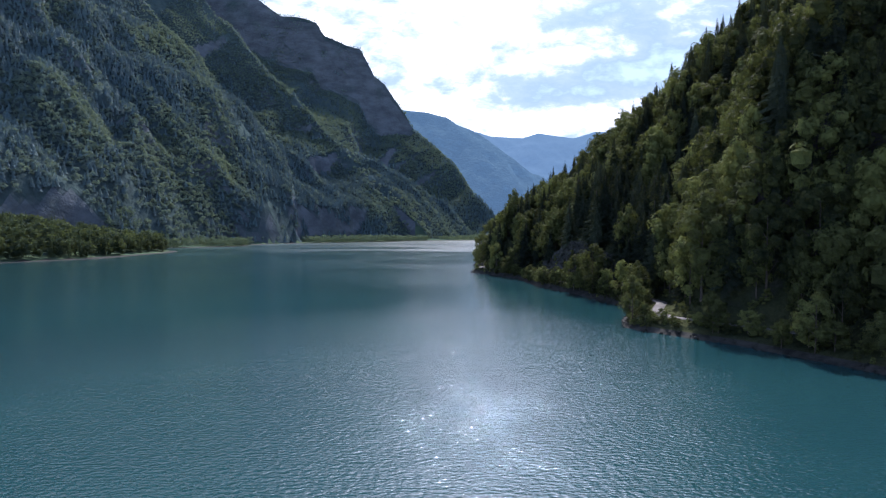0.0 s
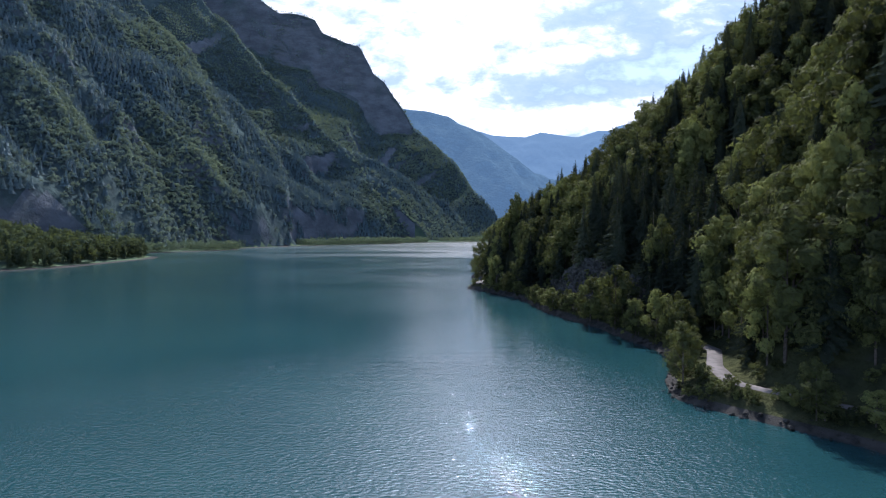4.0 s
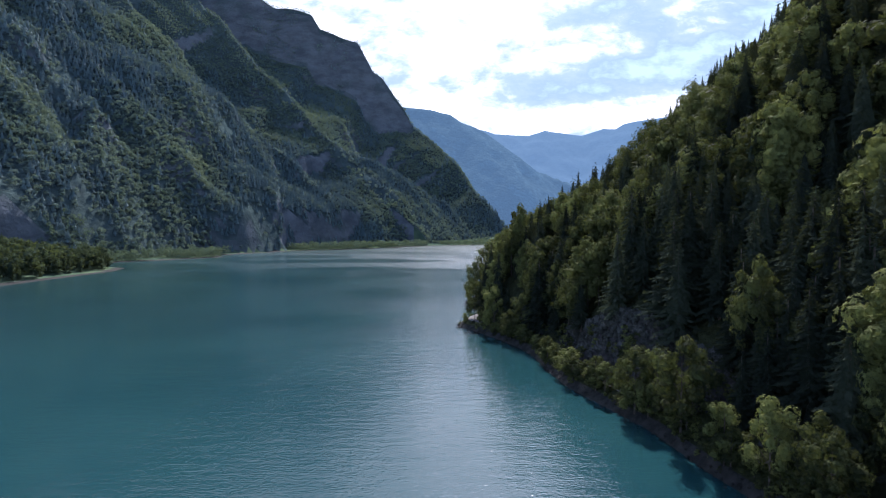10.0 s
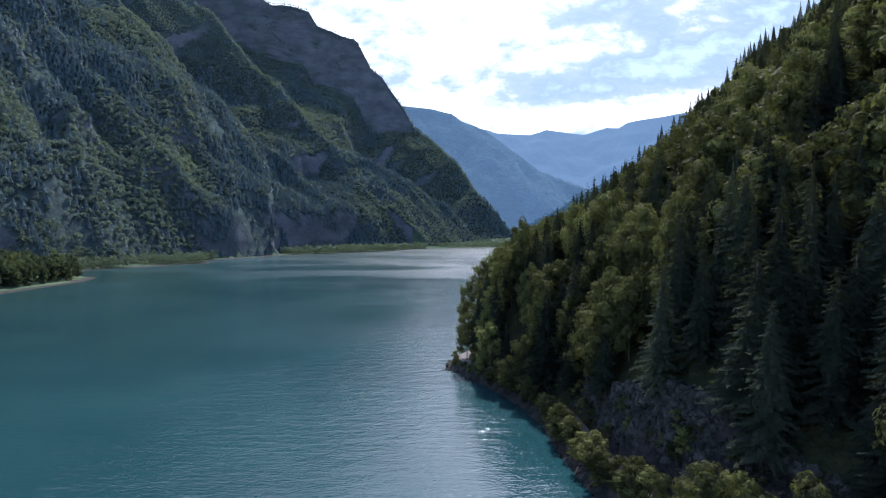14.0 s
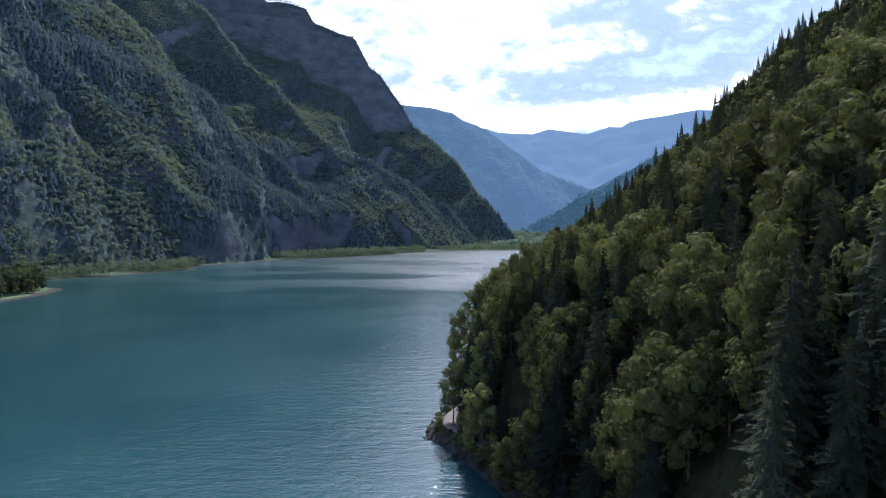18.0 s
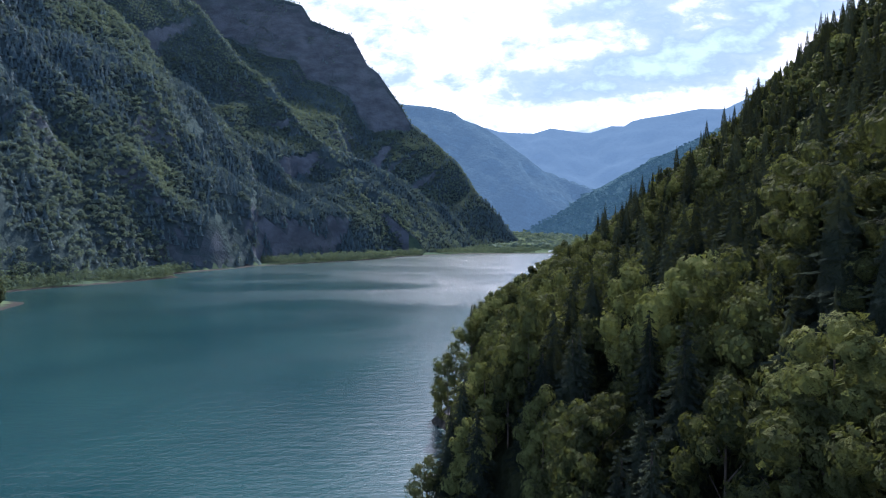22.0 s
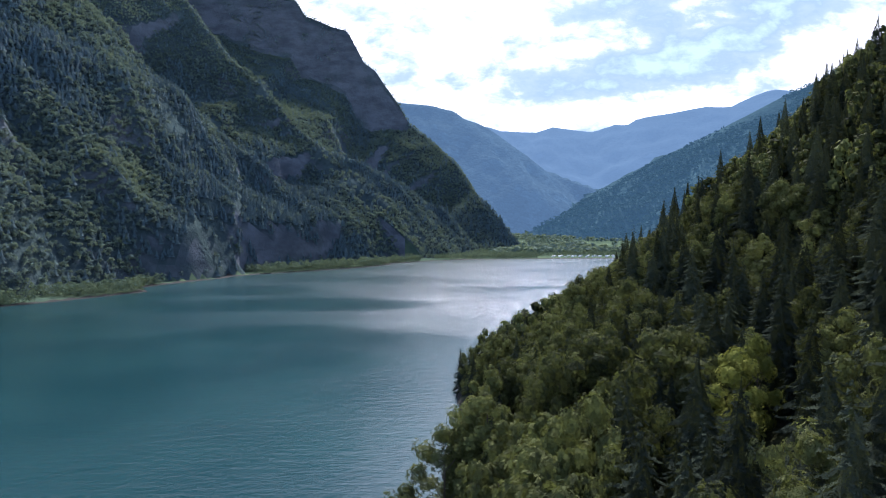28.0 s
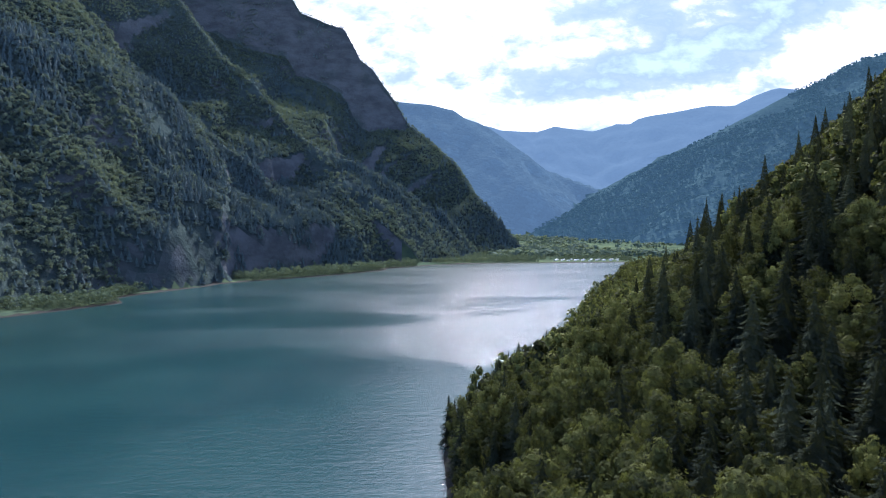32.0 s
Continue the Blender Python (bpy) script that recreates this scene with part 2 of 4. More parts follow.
def far_material(name, tone, haze_glow):
    """Far backdrop chains: the haze of the air is painted on them as emission."""
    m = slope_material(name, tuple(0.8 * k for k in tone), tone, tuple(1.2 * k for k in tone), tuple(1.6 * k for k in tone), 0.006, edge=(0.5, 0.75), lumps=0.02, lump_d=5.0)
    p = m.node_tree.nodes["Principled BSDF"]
    p.inputs["Emission Color"].default_value = (*haze_glow, 1)
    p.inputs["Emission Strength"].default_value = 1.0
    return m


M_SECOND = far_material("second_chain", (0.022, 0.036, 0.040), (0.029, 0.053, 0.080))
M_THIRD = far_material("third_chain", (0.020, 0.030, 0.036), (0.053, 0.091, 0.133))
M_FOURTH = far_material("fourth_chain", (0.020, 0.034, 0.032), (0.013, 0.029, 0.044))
for far_rock in (M_SECOND, M_FOURTH):
    add_canopy(far_rock, 0.07, 6.0)
# tree cover of the far slopes, with the same haze painted in as emission
M_FAR_WOODS = far_material("hazed_slope_woods", (0.024, 0.040, 0.034), (0.012, 0.027, 0.040))
M_CLIFF = two_tone("road_cut_rock", (0.022, 0.023, 0.021), (0.055, 0.056, 0.050), 0.5, bump_scale=1.6, bump_k=0.9, bump_d=0.5, c=(0.022, 0.026, 0.016))
M_VALLEY = two_tone("valley_meadow", (0.036, 0.056, 0.036), (0.060, 0.084, 0.046), 0.012, bump_scale=0.2, c=(0.028, 0.044, 0.034))
M_VALLEY.node_tree.nodes["Principled BSDF"].inputs["Specular IOR Level"].default_value = 0.0
M_BED = two_tone("lake_bed", (0.10, 0.13, 0.12), (0.16, 0.18, 0.15), 0.05)
M_SHINGLE = two_tone("shingle", (0.012, 0.013, 0.012), (0.030, 0.030, 0.027), 0.5, bump_scale=4, bump_k=1.0, bump_d=0.2, c=(0.024, 0.023, 0.020))
M_ROAD = two_tone("gravel_road", (0.060, 0.058, 0.054), (0.092, 0.088, 0.082), 0.35, bump_scale=8, bump_k=0.4, bump_d=0.05, c=(0.085, 0.082, 0.076))


def build_water_material():
    m, tr, p, geo = material("lake_water")
    pos = geo.outputs["Position"]

    def stretched(sx, sy, turn=0.0):
        n = tr.nodes.new("ShaderNodeMapping")
        n.inputs["Scale"].default_value, n.inputs["Rotation"].default_value = (sx, sy, 1), (0, 0, turn)
        tr.links.new(pos, n.inputs[0])
        return n.outputs[0]

    def add(*vals):
        tot = vals[0]
        for v in vals[1:]:
            tot = math_node(tr, "ADD", tot, v)
        return tot

    def times(v, k):
        return math_node(tr, "MULTIPLY", v, k)

    a = noise_node(tr, pos, 0.012, 4)
    col = mix_color(tr, ramp(tr, a, 0.35, 0.65), (0.005, 0.0225, 0.0255), (0.0075, 0.029, 0.031))
    tr.links.new(col, p.inputs["Base Color"])
    p.inputs["IOR"].default_value = 1.33
    sep = tr.nodes.new("ShaderNodeSeparateXYZ")
    tr.links.new(pos, sep.inputs[0])
    out = sep.outputs[1]
    # ripples by size: hand-sized wavelets, waves of a metre, and long ones that still show far out
    fine = noise_node(tr, stretched(1.15, 1.85), 1.0, 2, 0.5)
    wave = noise_node(tr, stretched(0.6, 1.4, 0.12), 0.55, 3, 0.55)
    long_wave = noise_node(tr, stretched(0.10, 0.26, 0.1), 1.0, 4, 0.7)
    far_wave = noise_node(tr, stretched(0.20, 0.36, 0.08), 1.0, 5, 0.75)
    near = ramp(tr, add(out, times(math_node(tr, "SUBTRACT", a, 0.5), 60.0)), 220.0, 100.0)
    mid = ramp(tr, out, 120.0, 420.0)
    # patches of calmer water with ragged edges, drawn out across the lake
    patch = add(noise_node(tr, stretched(0.0045, 0.0085, 0.35), 1.0, 5, 0.55, 0.8), times(noise_node(tr, stretched(0.05, 0.02), 1.0, 3, 0.6), 0.10))
    deep = ramp(tr, add(out, times(math_node(tr, "SUBTRACT", patch, 0.55), 600.0)), 430.0, 1150.0)
    h = add(times(fine, add(0.44, times(near, 0.95))), times(wave, 0.34), times(long_wave, add(0.8, times(mid, 2.2))), times(far_wave, times(deep, 5.0)))
    b = bump(tr, h, 1.0, 0.16, p)
    ruffled = times(ramp(tr, patch, 0.43, 0.63), add(1.0, times(deep, -0.8)))
    tr.links.new(add(0.66, times(ruffled, 0.16), times(near, 0.15)), b.inputs["Strength"])
    # ripples too fine to resolve
    tr.links.new(add(0.03, times(near, -0.014), times(mid, add(0.03, times(ruffled, 0.05))), times(deep, add(0.10, times(ruffled, 0.10)))), p.inputs["Roughness"])
    return m


M_WATER = build_water_material()


# ---- lie of the land ----
# lake edge on the near side: x and y along the wooded hill, then round the far bay
SHORE = np.array([(150, -300), (118, 0), (100, 60), (76, 100), (63, 128), (50, 145), (46, 152), (49, 165), (57, 182), (58, 197), (55, 210), (52, 232),
                  (46, 252), (42, 266), (40, 282), (39, 300), (36, 315), (30, 332), (22, 349), (16, 358), (16, 366), (22, 380), (26, 398), (29, 417), (27, 428), (20, 438), (24, 452),
                  (33, 475), (37, 510), (37, 545), (35, 575), (50, 640), (88, 720), (170, 974), (229, 1138), (333, 1422), (382, 1604), (405, 1665), (900, 1800)], float)
# lake edge below the rock wall, with its gravel fans
LEFT = np.array([(-420, -300), (-400, 380), (-343, 465), (-308, 543), (-314, 700), (-329, 750), (-385, 775), (-410, 830), (-392, 880), (-372, 905), (-345, 955), (-320, 1008), (-335, 1030), (-352, 1055),
                 (-345, 1090), (-325, 1140), (-304, 1189), (-300, 1225), (-265, 1270), (-223, 1310), (-165, 1370), (-112, 1450), (-92, 1485), (-100, 1520), (-60, 1560), (0, 1620), (62, 1650), (400, 1665)], float)
# where the rock rises behind the fans
FOOT = np.array([(-580, -300), (-560, 380), (-500, 640), (-465, 740), (-440, 800), (-425, 880), (-398, 1030), (-375, 1090), (-340, 1145), (-314, 1200), (-306, 1235), (-285, 1280), (-245, 1371), (-190, 1460), (-140, 1555), (-80, 1655)], float)
# height of the wooded hill over the lake, by y and by the distance inland
HILL_Y = np.array([0, 120, 200, 280, 360, 440, 540, 640, 800, 1000, 1300.0])
HILL_D = np.array([0, 25.0, 60, 110, 180, 300])
HILL_H = np.array([[0, 24, 72, 134, 213, 343], [0, 25, 74, 135, 213, 341], [0, 27, 77, 137, 212, 336], [0, 27, 70, 122, 193, 309], [0, 22, 47, 88, 151, 260],
                   [0, 22, 45, 93, 157, 259], [0, 18, 45, 84, 153, 266], [0, 5, 22, 70, 130, 226], [0, 4, 14, 48, 100, 192], [0, 3, 10, 34, 81, 166], [0, 2, 5, 22, 74, 158.0]])


def fractal(x, y, scale, octaves=5, seed=0.0):
    """Cheap value noise on arrays, about -1 to 1."""
    tot, amp, norm = np.zeros_like(x), 1.0, 0.0
    for k in range(octaves):
        f = 2 ** k / scale
        gx, gy = x * f + 17.3 * k + seed, y * f + 9.1 * k - seed
        ix, iy = np.floor(gx), np.floor(gy)
        fx, fy = gx - ix, gy - iy
        fx, fy = fx * fx * (3 - 2 * fx), fy * fy * (3 - 2 * fy)

        def rnd(a, b):
            s = np.sin(a * 127.1 + b * 311.7 + 0.7 * seed) * 43758.5453
            return (s - np.floor(s)) * 2 - 1

        tot += amp * ((rnd(ix, iy) * (1 - fx) + rnd(ix + 1, iy) * fx) * (1 - fy) + (rnd(ix, iy + 1) * (1 - fx) + rnd(ix + 1, iy + 1) * fx) * fy)
        norm += amp
        amp *= 0.5
    return tot / norm


def shore_gap(x, y):
    return x - np.interp(y, SHORE[:, 1], SHORE[:, 0])


def table(d, y):
    iy = np.clip(np.searchsorted(HILL_Y, y) - 1, 0, len(HILL_Y) - 2)
    fy = np.clip((y - HILL_Y[iy]) / (HILL_Y[iy + 1] - HILL_Y[iy]), 0, 1)
    idd = np.clip(np.searchsorted(HILL_D, d) - 1, 0, len(HILL_D) - 2)
    fd = (d - HILL_D[idd]) / (HILL_D[idd + 1] - HILL_D[idd])
    h0 = HILL_H[iy, idd] * (1 - fd) + HILL_H[iy, idd + 1] * fd
    h1 = HILL_H[iy + 1, idd] * (1 - fd) + HILL_H[iy + 1, idd + 1] * fd
    return h0 * (1 - fy) + h1 * fy


ROAD_Z = 3.0


def road_off(y):
    """How far the road's middle lies from the water: close under the cliff, farther in on the first point."""
    return np.interp(y, [120, 150, 180, 215, 450], [11.0, 10.5, 9.5, 6.2, 6.0])




def hill_height(x, y):
    d = shore_gap(x, y)
    h = table(np.maximum(d, 0), y)
    h = h + fractal(x, y, 45, 4, 3.0) * np.clip(d / 30, 0, 1) * 5
    h = h - 3.0 * np.clip((d - 20) / 30, 0, 1)
    # a spur behind the near point and the gully beyond it, then gentler ribs
    rib = np.exp(-((y - 178 + 0.25 * d) / 20) ** 2) * 10 - np.exp(-((y - 236 + 0.1 * d) / 24) ** 2) * 20 + np.exp(-((y - 312) / 28) ** 2) * 6 - np.exp(-((y - 415 - 0.2 * d) / 24) ** 2) * 6 - np.exp(-((y - 458) / 36) ** 2) * 22 * np.clip((d - 45) / 30, 0, 1)
    h = h + 6 * np.exp(-((y - 258) / 27) ** 2) * np.clip((d - 14) / 6, 0, 1) * np.clip((46 - d) / 16, 0, 1)
    h = h + rib * np.clip((d - 12) / 30, 0, 1) * np.clip((190 - d) / 80, 0, 1)
    h = np.minimum(h, 430 + fractal(x, y, 300, 3) * 40)
    # bank, road bench, then the cut rock above it
    db = d * 6.0 / road_off(y)
    face = 13 * np.exp(-((y - 256) / 29) ** 2) * np.clip((db - 8.8) / 2.6, 0, 1)
    bench = np.interp(db, [-60, -12, 0, 1.3, 3.4, 4.4, 7.9, 9.3], [-14, -3.5, 0, 1.2, 2.7, ROAD_Z, ROAD_Z, ROAD_Z + 1.5])
    w = np.clip((db - 9) / 14, 0, 1)
    low = np.minimum(bench + np.maximum(db - 9.3, 0) * 1.3, h) + face
    h2 = np.where(db < 8.8, bench, low * (1 - w) + h * w)
    far = np.where(d < 0, np.maximum(d * 0.3, -14), h)
    return np.where(y < 640, h2, np.minimum(far, np.maximum(1700 - y, -20) * 0.9 + 60 * fractal(x, y, 200, 3, 19.0)))


# crests of the rock wall's three buttresses and of the low spur in front (x, y, z), from the heights down to the valley
WALL_A = [(-1500, 1300, 1150), (-1000, 1320, 850), (-760, 1370, 590), (-659, 1405, 495), (-576, 1439, 425), (-528, 1460, 340), (-402, 1515, 220), (-316, 1540, 148), (-245, 1560, 84), (-190, 1572, 15)]
WALL_B = [(-1100, 1990, 1050), (-900, 1950, 850), (-643, 1900, 645), (-473, 1830, 432), (-387, 1790, 316), (-286, 1780, 250), (-135, 1850, 200), (-8, 1900, 115), (75, 1930, 20)]
WALL_C = [(-760, 1280, 420), (-640, 1180, 330), (-505, 1018, 208), (-428, 918, 125), (-408, 885, 50)]
WALL_E = [(-1500, 2400, 1350), (-900, 2340, 1000), (-697, 2300, 897), (-612, 2300, 838), (-484, 2300, 812), (-452, 2300, 759), (-399, 2300, 744), (-313, 2300, 701), (-288, 2300, 652), (-262, 2300, 599), (-224, 2300, 573),
          (-185, 2300, 510), (-151, 2300, 460), (-111, 2290, 388), (-36, 2240, 330), (28, 2190, 262), (92, 2130, 165), (160, 2100, 90), (215, 2080, 15)]


def buttress(x, y, pts, near, far, cliff=0.0, cliff_x=(0, 0)):
    """A spur whose crest runs down through pts: its flank towards the viewer falls by near, the other by far; cliff: metres of sheer rock under the crest up to cliff_x."""
    best, nearest = np.full_like(x, -1e3), np.full_like(x, 1e9)
    for (x0, y0, z0), (x1, y1, z1) in zip(pts[:-1], pts[1:]):
        dx, dy = x1 - x0, y1 - y0
        t = np.clip(((x - x0) * dx + (y - y0) * dy) / (dx * dx + dy * dy), 0, 1)
        ox, oy = x - x0 - t * dx, y - y0 - t * dy
        d = np.hypot(ox, oy)
        front = dx * oy - dy * ox < 0
        drop = np.where(front, near * d, far * d)
        if cliff:
            c = cliff * np.clip((cliff_x[1] - x0 - t * dx) / (cliff_x[1] - cliff_x[0]), 0, 1)
            drop = drop + np.where(front, np.minimum(np.maximum(d - 6, 0) * 3.2, c), 0)
        best = np.where(d < nearest, z0 + t * (z1 - z0) - drop, best)
        nearest = np.minimum(nearest, d)
    return best


def left_height(x, y):
    w = 0.3 + 0.7 * np.clip((y - 700) / 300, 0, 1)
    px, py = x + 22 * w * fractal(x, y, 130, 4, 5.0), y + 22 * w * fractal(x, y, 130, 4, 15.0)
    a = np.maximum(buttress(px, py, WALL_A, 0.76, 1.5), buttress(px, py, WALL_C, 0.95, 0.9))
    # sheer rock at the lake's edge under the nearest buttress
    a = np.interp(a, [-200, 0, 14, 40, 120, 150, 2000], [-200, -6, 4, 78, 130, 152, 2002])
    b = buttress(px, py, WALL_B, 0.80, 1.3)
    e = buttress(x + 0.35 * (px - x), y + 0.35 * (py - y), WALL_E, 0.48, 1.2, 190, (-230, -100))
    h = np.maximum(np.maximum(a, b), e)
    # ribs and gullies that run down the fall line, and ledges
    f = 0.3 * px + 0.95 * py
    high = np.clip((h - 25) / 120, 0, 1)
    flute = (0.32 - np.abs(fractal(f, 0.18 * px, 110, 3, 6.0))) * 52 + fractal(f, 0.25 * px, 45, 3, 7.0) * 13
    calm = np.where(e > np.maximum(a, b), 0.55, 1.0)
    h = h + high * calm * flute * np.clip((y - 600) / 300, 0.4, 1)
    band = fractal(x, y, 300, 2, 12.0) * 60
    terrace = np.sin((h + band) / 17.0) * 5.0 + np.sin((h + 1.6 * band) / 41.0) * 9.0
    h = h + np.clip((h - 60) / 100, 0, 1) * terrace * (0.5 + fractal(x, y, 160, 3, 13.0))
    foot = np.interp(y, FOOT[:, 1], FOOT[:, 0]) + 14 * fractal(x, y, 70, 3, 17.0) - x
    return np.where(y < 1655, np.minimum(h, foot * 1.7 + 10 * fractal(x, y, 35, 3, 18.0)), h)


def ridge_height(x, y, pts, slope, seed, rough):
    """A mountain chain whose crest runs through pts (x, y, z)."""
    best, off = np.full_like(x, -1e3), np.full_like(x, 1e4)
    for (x0, y0, z0), (x1, y1, z1) in zip(pts[:-1], pts[1:]):
        dx, dy = x1 - x0, y1 - y0
        t = np.clip(((x - x0) * dx + (y - y0) * dy) / (dx * dx + dy * dy), 0, 1)
        d = np.hypot(x - x0 - t * dx, y - y0 - t * dy)
        best, off = np.maximum(best, z0 + t * (z1 - z0) - slope * d), np.minimum(off, d)
    rough = rough * np.clip(0.12 + off / 260, 0, 1)
    r = fractal(x, y, 420, 5, seed)
    gully = np.abs(fractal(x, y, 240, 4, seed + 3))
    return best + rough * (r - 1.1 * gully + 0.35) + 0.22 * rough * fractal(x, y, 70, 3, seed + 8)


SECOND = [(-700, 4000, 950), (-327, 3900, 815), (-120, 3900, 790), (1, 3900, 761), (50, 3900, 722), (197, 3900, 657), (263, 3890, 575), (427, 3860, 444), (623, 3800, 355), (820, 3700, 270), (1000, 3560, 190), (1150, 3400, 90)]
THIRD = [(100, 4640, 800), (270, 4640, 766), (349, 4640, 738), (586, 4640, 726), (705, 4640, 766), (800, 4640, 752), (983, 4640, 726), (1141, 4640, 778), (1221, 4640, 766), (1300, 4640, 817), (1577, 4640, 857), (1755, 4640, 896),
         (1934, 4640, 885), (2092, 4640, 964), (2231, 4640, 1015), (2370, 4640, 995), (2700, 4640, 940)]
FOURTH = [(700, 3450, 130), (850, 3450, 165), (1076, 3430, 270), (1244, 3420, 420), (1498, 3400, 605), (1695, 3400, 730), (1835, 3400, 786), (2004, 3400, 870), (2167, 3400, 904), (2538, 3300, 1040), (3000, 3100, 1150)]


def valley_floor(x, y):
    """Far meadows that rise gently from the lake, and the bed of the lake."""
    inland = y - np.where(x < 400, np.interp(x, [-130, -60, 0, 400], [1600, 1645, 1655, 1665]), 1665 + (x - 400) * 0.27)
    left = np.interp(y, LEFT[:, 1], LEFT[:, 0]) - x
    rise = np.maximum(inland, 0)
    floor = np.minimum(rise * 0.03, 2.0) + np.maximum(rise - 80, 0) * 0.02
    mound = np.interp(y, [300, 620, 740, 780, 1600], [0.2, 0.2, 0.09, 0.06, 0.05])
    fan = np.where(y < 1655, np.where(left > 0, np.minimum(left * 0.06, 0.6) + np.minimum(np.maximum(left - 10, 0) * mound, 22), np.maximum(left * 0.06, -14)), -14)
    return np.where(inland > 0, floor + 0.3, np.maximum(fan, np.clip(inland * 0.05, -14, 0)))


def land(x, y):
    """Height, and which part of the country it belongs to."""
    parts = [valley_floor(x, y), np.where(x > -20, hill_height(x, y), -15.0), left_height(x, y),
             ridge_height(x, y, SECOND, 0.80, 1.0, 60), ridge_height(x, y, THIRD, 0.62, 2.0, 48), ridge_height(x, y, FOURTH, 0.52, 4.0, 60)]
    stack = np.stack(parts)
    return stack.max(0), stack.argmax(0)


def steps(*spans):
    out = []
    for a, b, k in spans:
        out += list(np.arange(a, b, k))
    return np.array(out + [spans[-1][1]], float)


def mesh_from(name, verts, faces_flat, sizes, mat, smooth=False):
    """A mesh from numpy arrays: corner indices in a row and the number of corners of each face."""
    me = bpy.data.meshes.new(name)
    me.vertices.add(len(verts))
    me.vertices.foreach_set("co", np.ascontiguousarray(verts, np.float32).ravel())
    me.loops.add(len(faces_flat))
    me.loops.foreach_set("vertex_index", np.ascontiguousarray(faces_flat, np.int32))
    me.polygons.add(len(sizes))
    starts = np.concatenate([[0], np.cumsum(sizes)[:-1]])
    me.polygons.foreach_set("loop_start", starts.astype(np.int32))
    me.polygons.foreach_set("use_smooth", np.full(len(sizes), smooth))
    me.update(calc_edges=True)
    for m in (mat if isinstance(mat, (list, tuple)) else [mat]):
        me.materials.append(m)
    return me


def build_ground():
    xs = steps((-3000, -1300, 60), (-1300, -720, 14), (-720, -60, 8), (-60, -12, 1.0), (-12, 26, 2), (26, 130, 4), (130, 300, 6), (300, 800, 18), (800, 2800, 60))
    ys = steps((-300, 100, 16), (100, 480, 3.4), (480, 720, 6), (720, 2420, 8), (2420, 2900, 20), (2900, 4800, 26))
    X, Y = np.meshgrid(xs, ys)
    # columns follow the lake edge of the hill
    edge = np.interp(Y, SHORE[:, 1], np.minimum(SHORE[:, 0], 369))
    X = np.where(X >= 0, X + edge, np.where(X > -60, -60 + (X + 60) * (edge + 60) / 60, X))
    Z, part_of = land(X, Y)
    V = np.stack([X, Y, Z], -1).reshape(-1, 3)
    ny, nx = X.shape
    i = np.arange(ny * nx).reshape(ny, nx)
    quads = np.stack([i[:-1, :-1], i[:-1, 1:], i[1:, 1:], i[1:, :-1]], -1).reshape(-1, 4)
    own = part_of[:-1, :-1].reshape(-1)
    mid = V[quads].mean(1)
    gap = shore_gap(mid[:, 0], mid[:, 1])
    own = np.where((own == 1) & (gap < 2.2) & (mid[:, 1] < 660), 6, own)
    own = np.where((own == 0) & (mid[:, 2] < 0.75), 6, own)
    own = np.where((own == 2) & (mid[:, 2] < 2.0), 6, own)
    own = np.where((mid[:, 2] < -1.2), 7, own)
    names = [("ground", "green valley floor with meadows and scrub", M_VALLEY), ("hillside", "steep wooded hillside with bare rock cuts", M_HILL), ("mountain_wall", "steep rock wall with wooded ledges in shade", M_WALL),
             ("mountain_second", "hazy blue wooded mountain behind the lake", M_SECOND), ("mountain_third", "jagged mountain chain far off, pale blue with painted haze", M_THIRD), ("mountain_fourth", "hazy mountain slope with pastures", M_FOURTH),
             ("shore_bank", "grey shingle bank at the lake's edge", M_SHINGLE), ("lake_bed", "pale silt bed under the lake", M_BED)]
    for k, (name, label, mat) in enumerate(names):
        q = quads[own == k]
        used, inv = np.unique(q.ravel(), return_inverse=True)
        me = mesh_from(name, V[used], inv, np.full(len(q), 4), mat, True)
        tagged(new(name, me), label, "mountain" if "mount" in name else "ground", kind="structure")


build_ground()


def build_water():
    n = 24
    xs, ys = np.linspace(-900, 1000, n), np.linspace(-400, 1750, n)
    X, Y = np.meshgrid(xs, ys)
    V = np.stack([X, Y, 0 * X], -1).reshape(-1, 3)
    i = np.arange(n * n).reshape(n, n)
    q = np.stack([i[:-1, :-1], i[:-1, 1:], i[1:, 1:], i[1:, :-1]], -1).reshape(-1, 4)
    tagged(new("water", mesh_from("water", V, q.ravel(), np.full(len(q), 4), M_WATER)), "turquoise mountain lake with small wind ripples", "lake", kind="structure")


build_water()


# ---- trees ----
RNG = np.random.default_rng(7)


def rand_dirs(n, rng):
    v = rng.normal(size=(n, 3))
    return v / np.linalg.norm(v, axis=1, keepdims=True)


def cards(centres, normals, size, rng):
    """A small three-cornered leaf spray at every centre."""
    n = len(centres)
    t = np.cross(normals, rand_dirs(n, rng))
    t /= np.linalg.norm(t, axis=1, keepdims=True) + 1e-9
    b = np.cross(normals, t)
    s = (size * rng.uniform(0.6, 1.35, n))[:, None]
    v = np.stack([centres + t * s * 1.1, centres - t * s * 0.7 + b * s * 0.8, centres - t * s * 0.6 - b * s * 0.85 + normals * s * 0.3], 1).reshape(-1, 3)
    f = np.arange(n * 3).reshape(-1, 3)
    return v, f


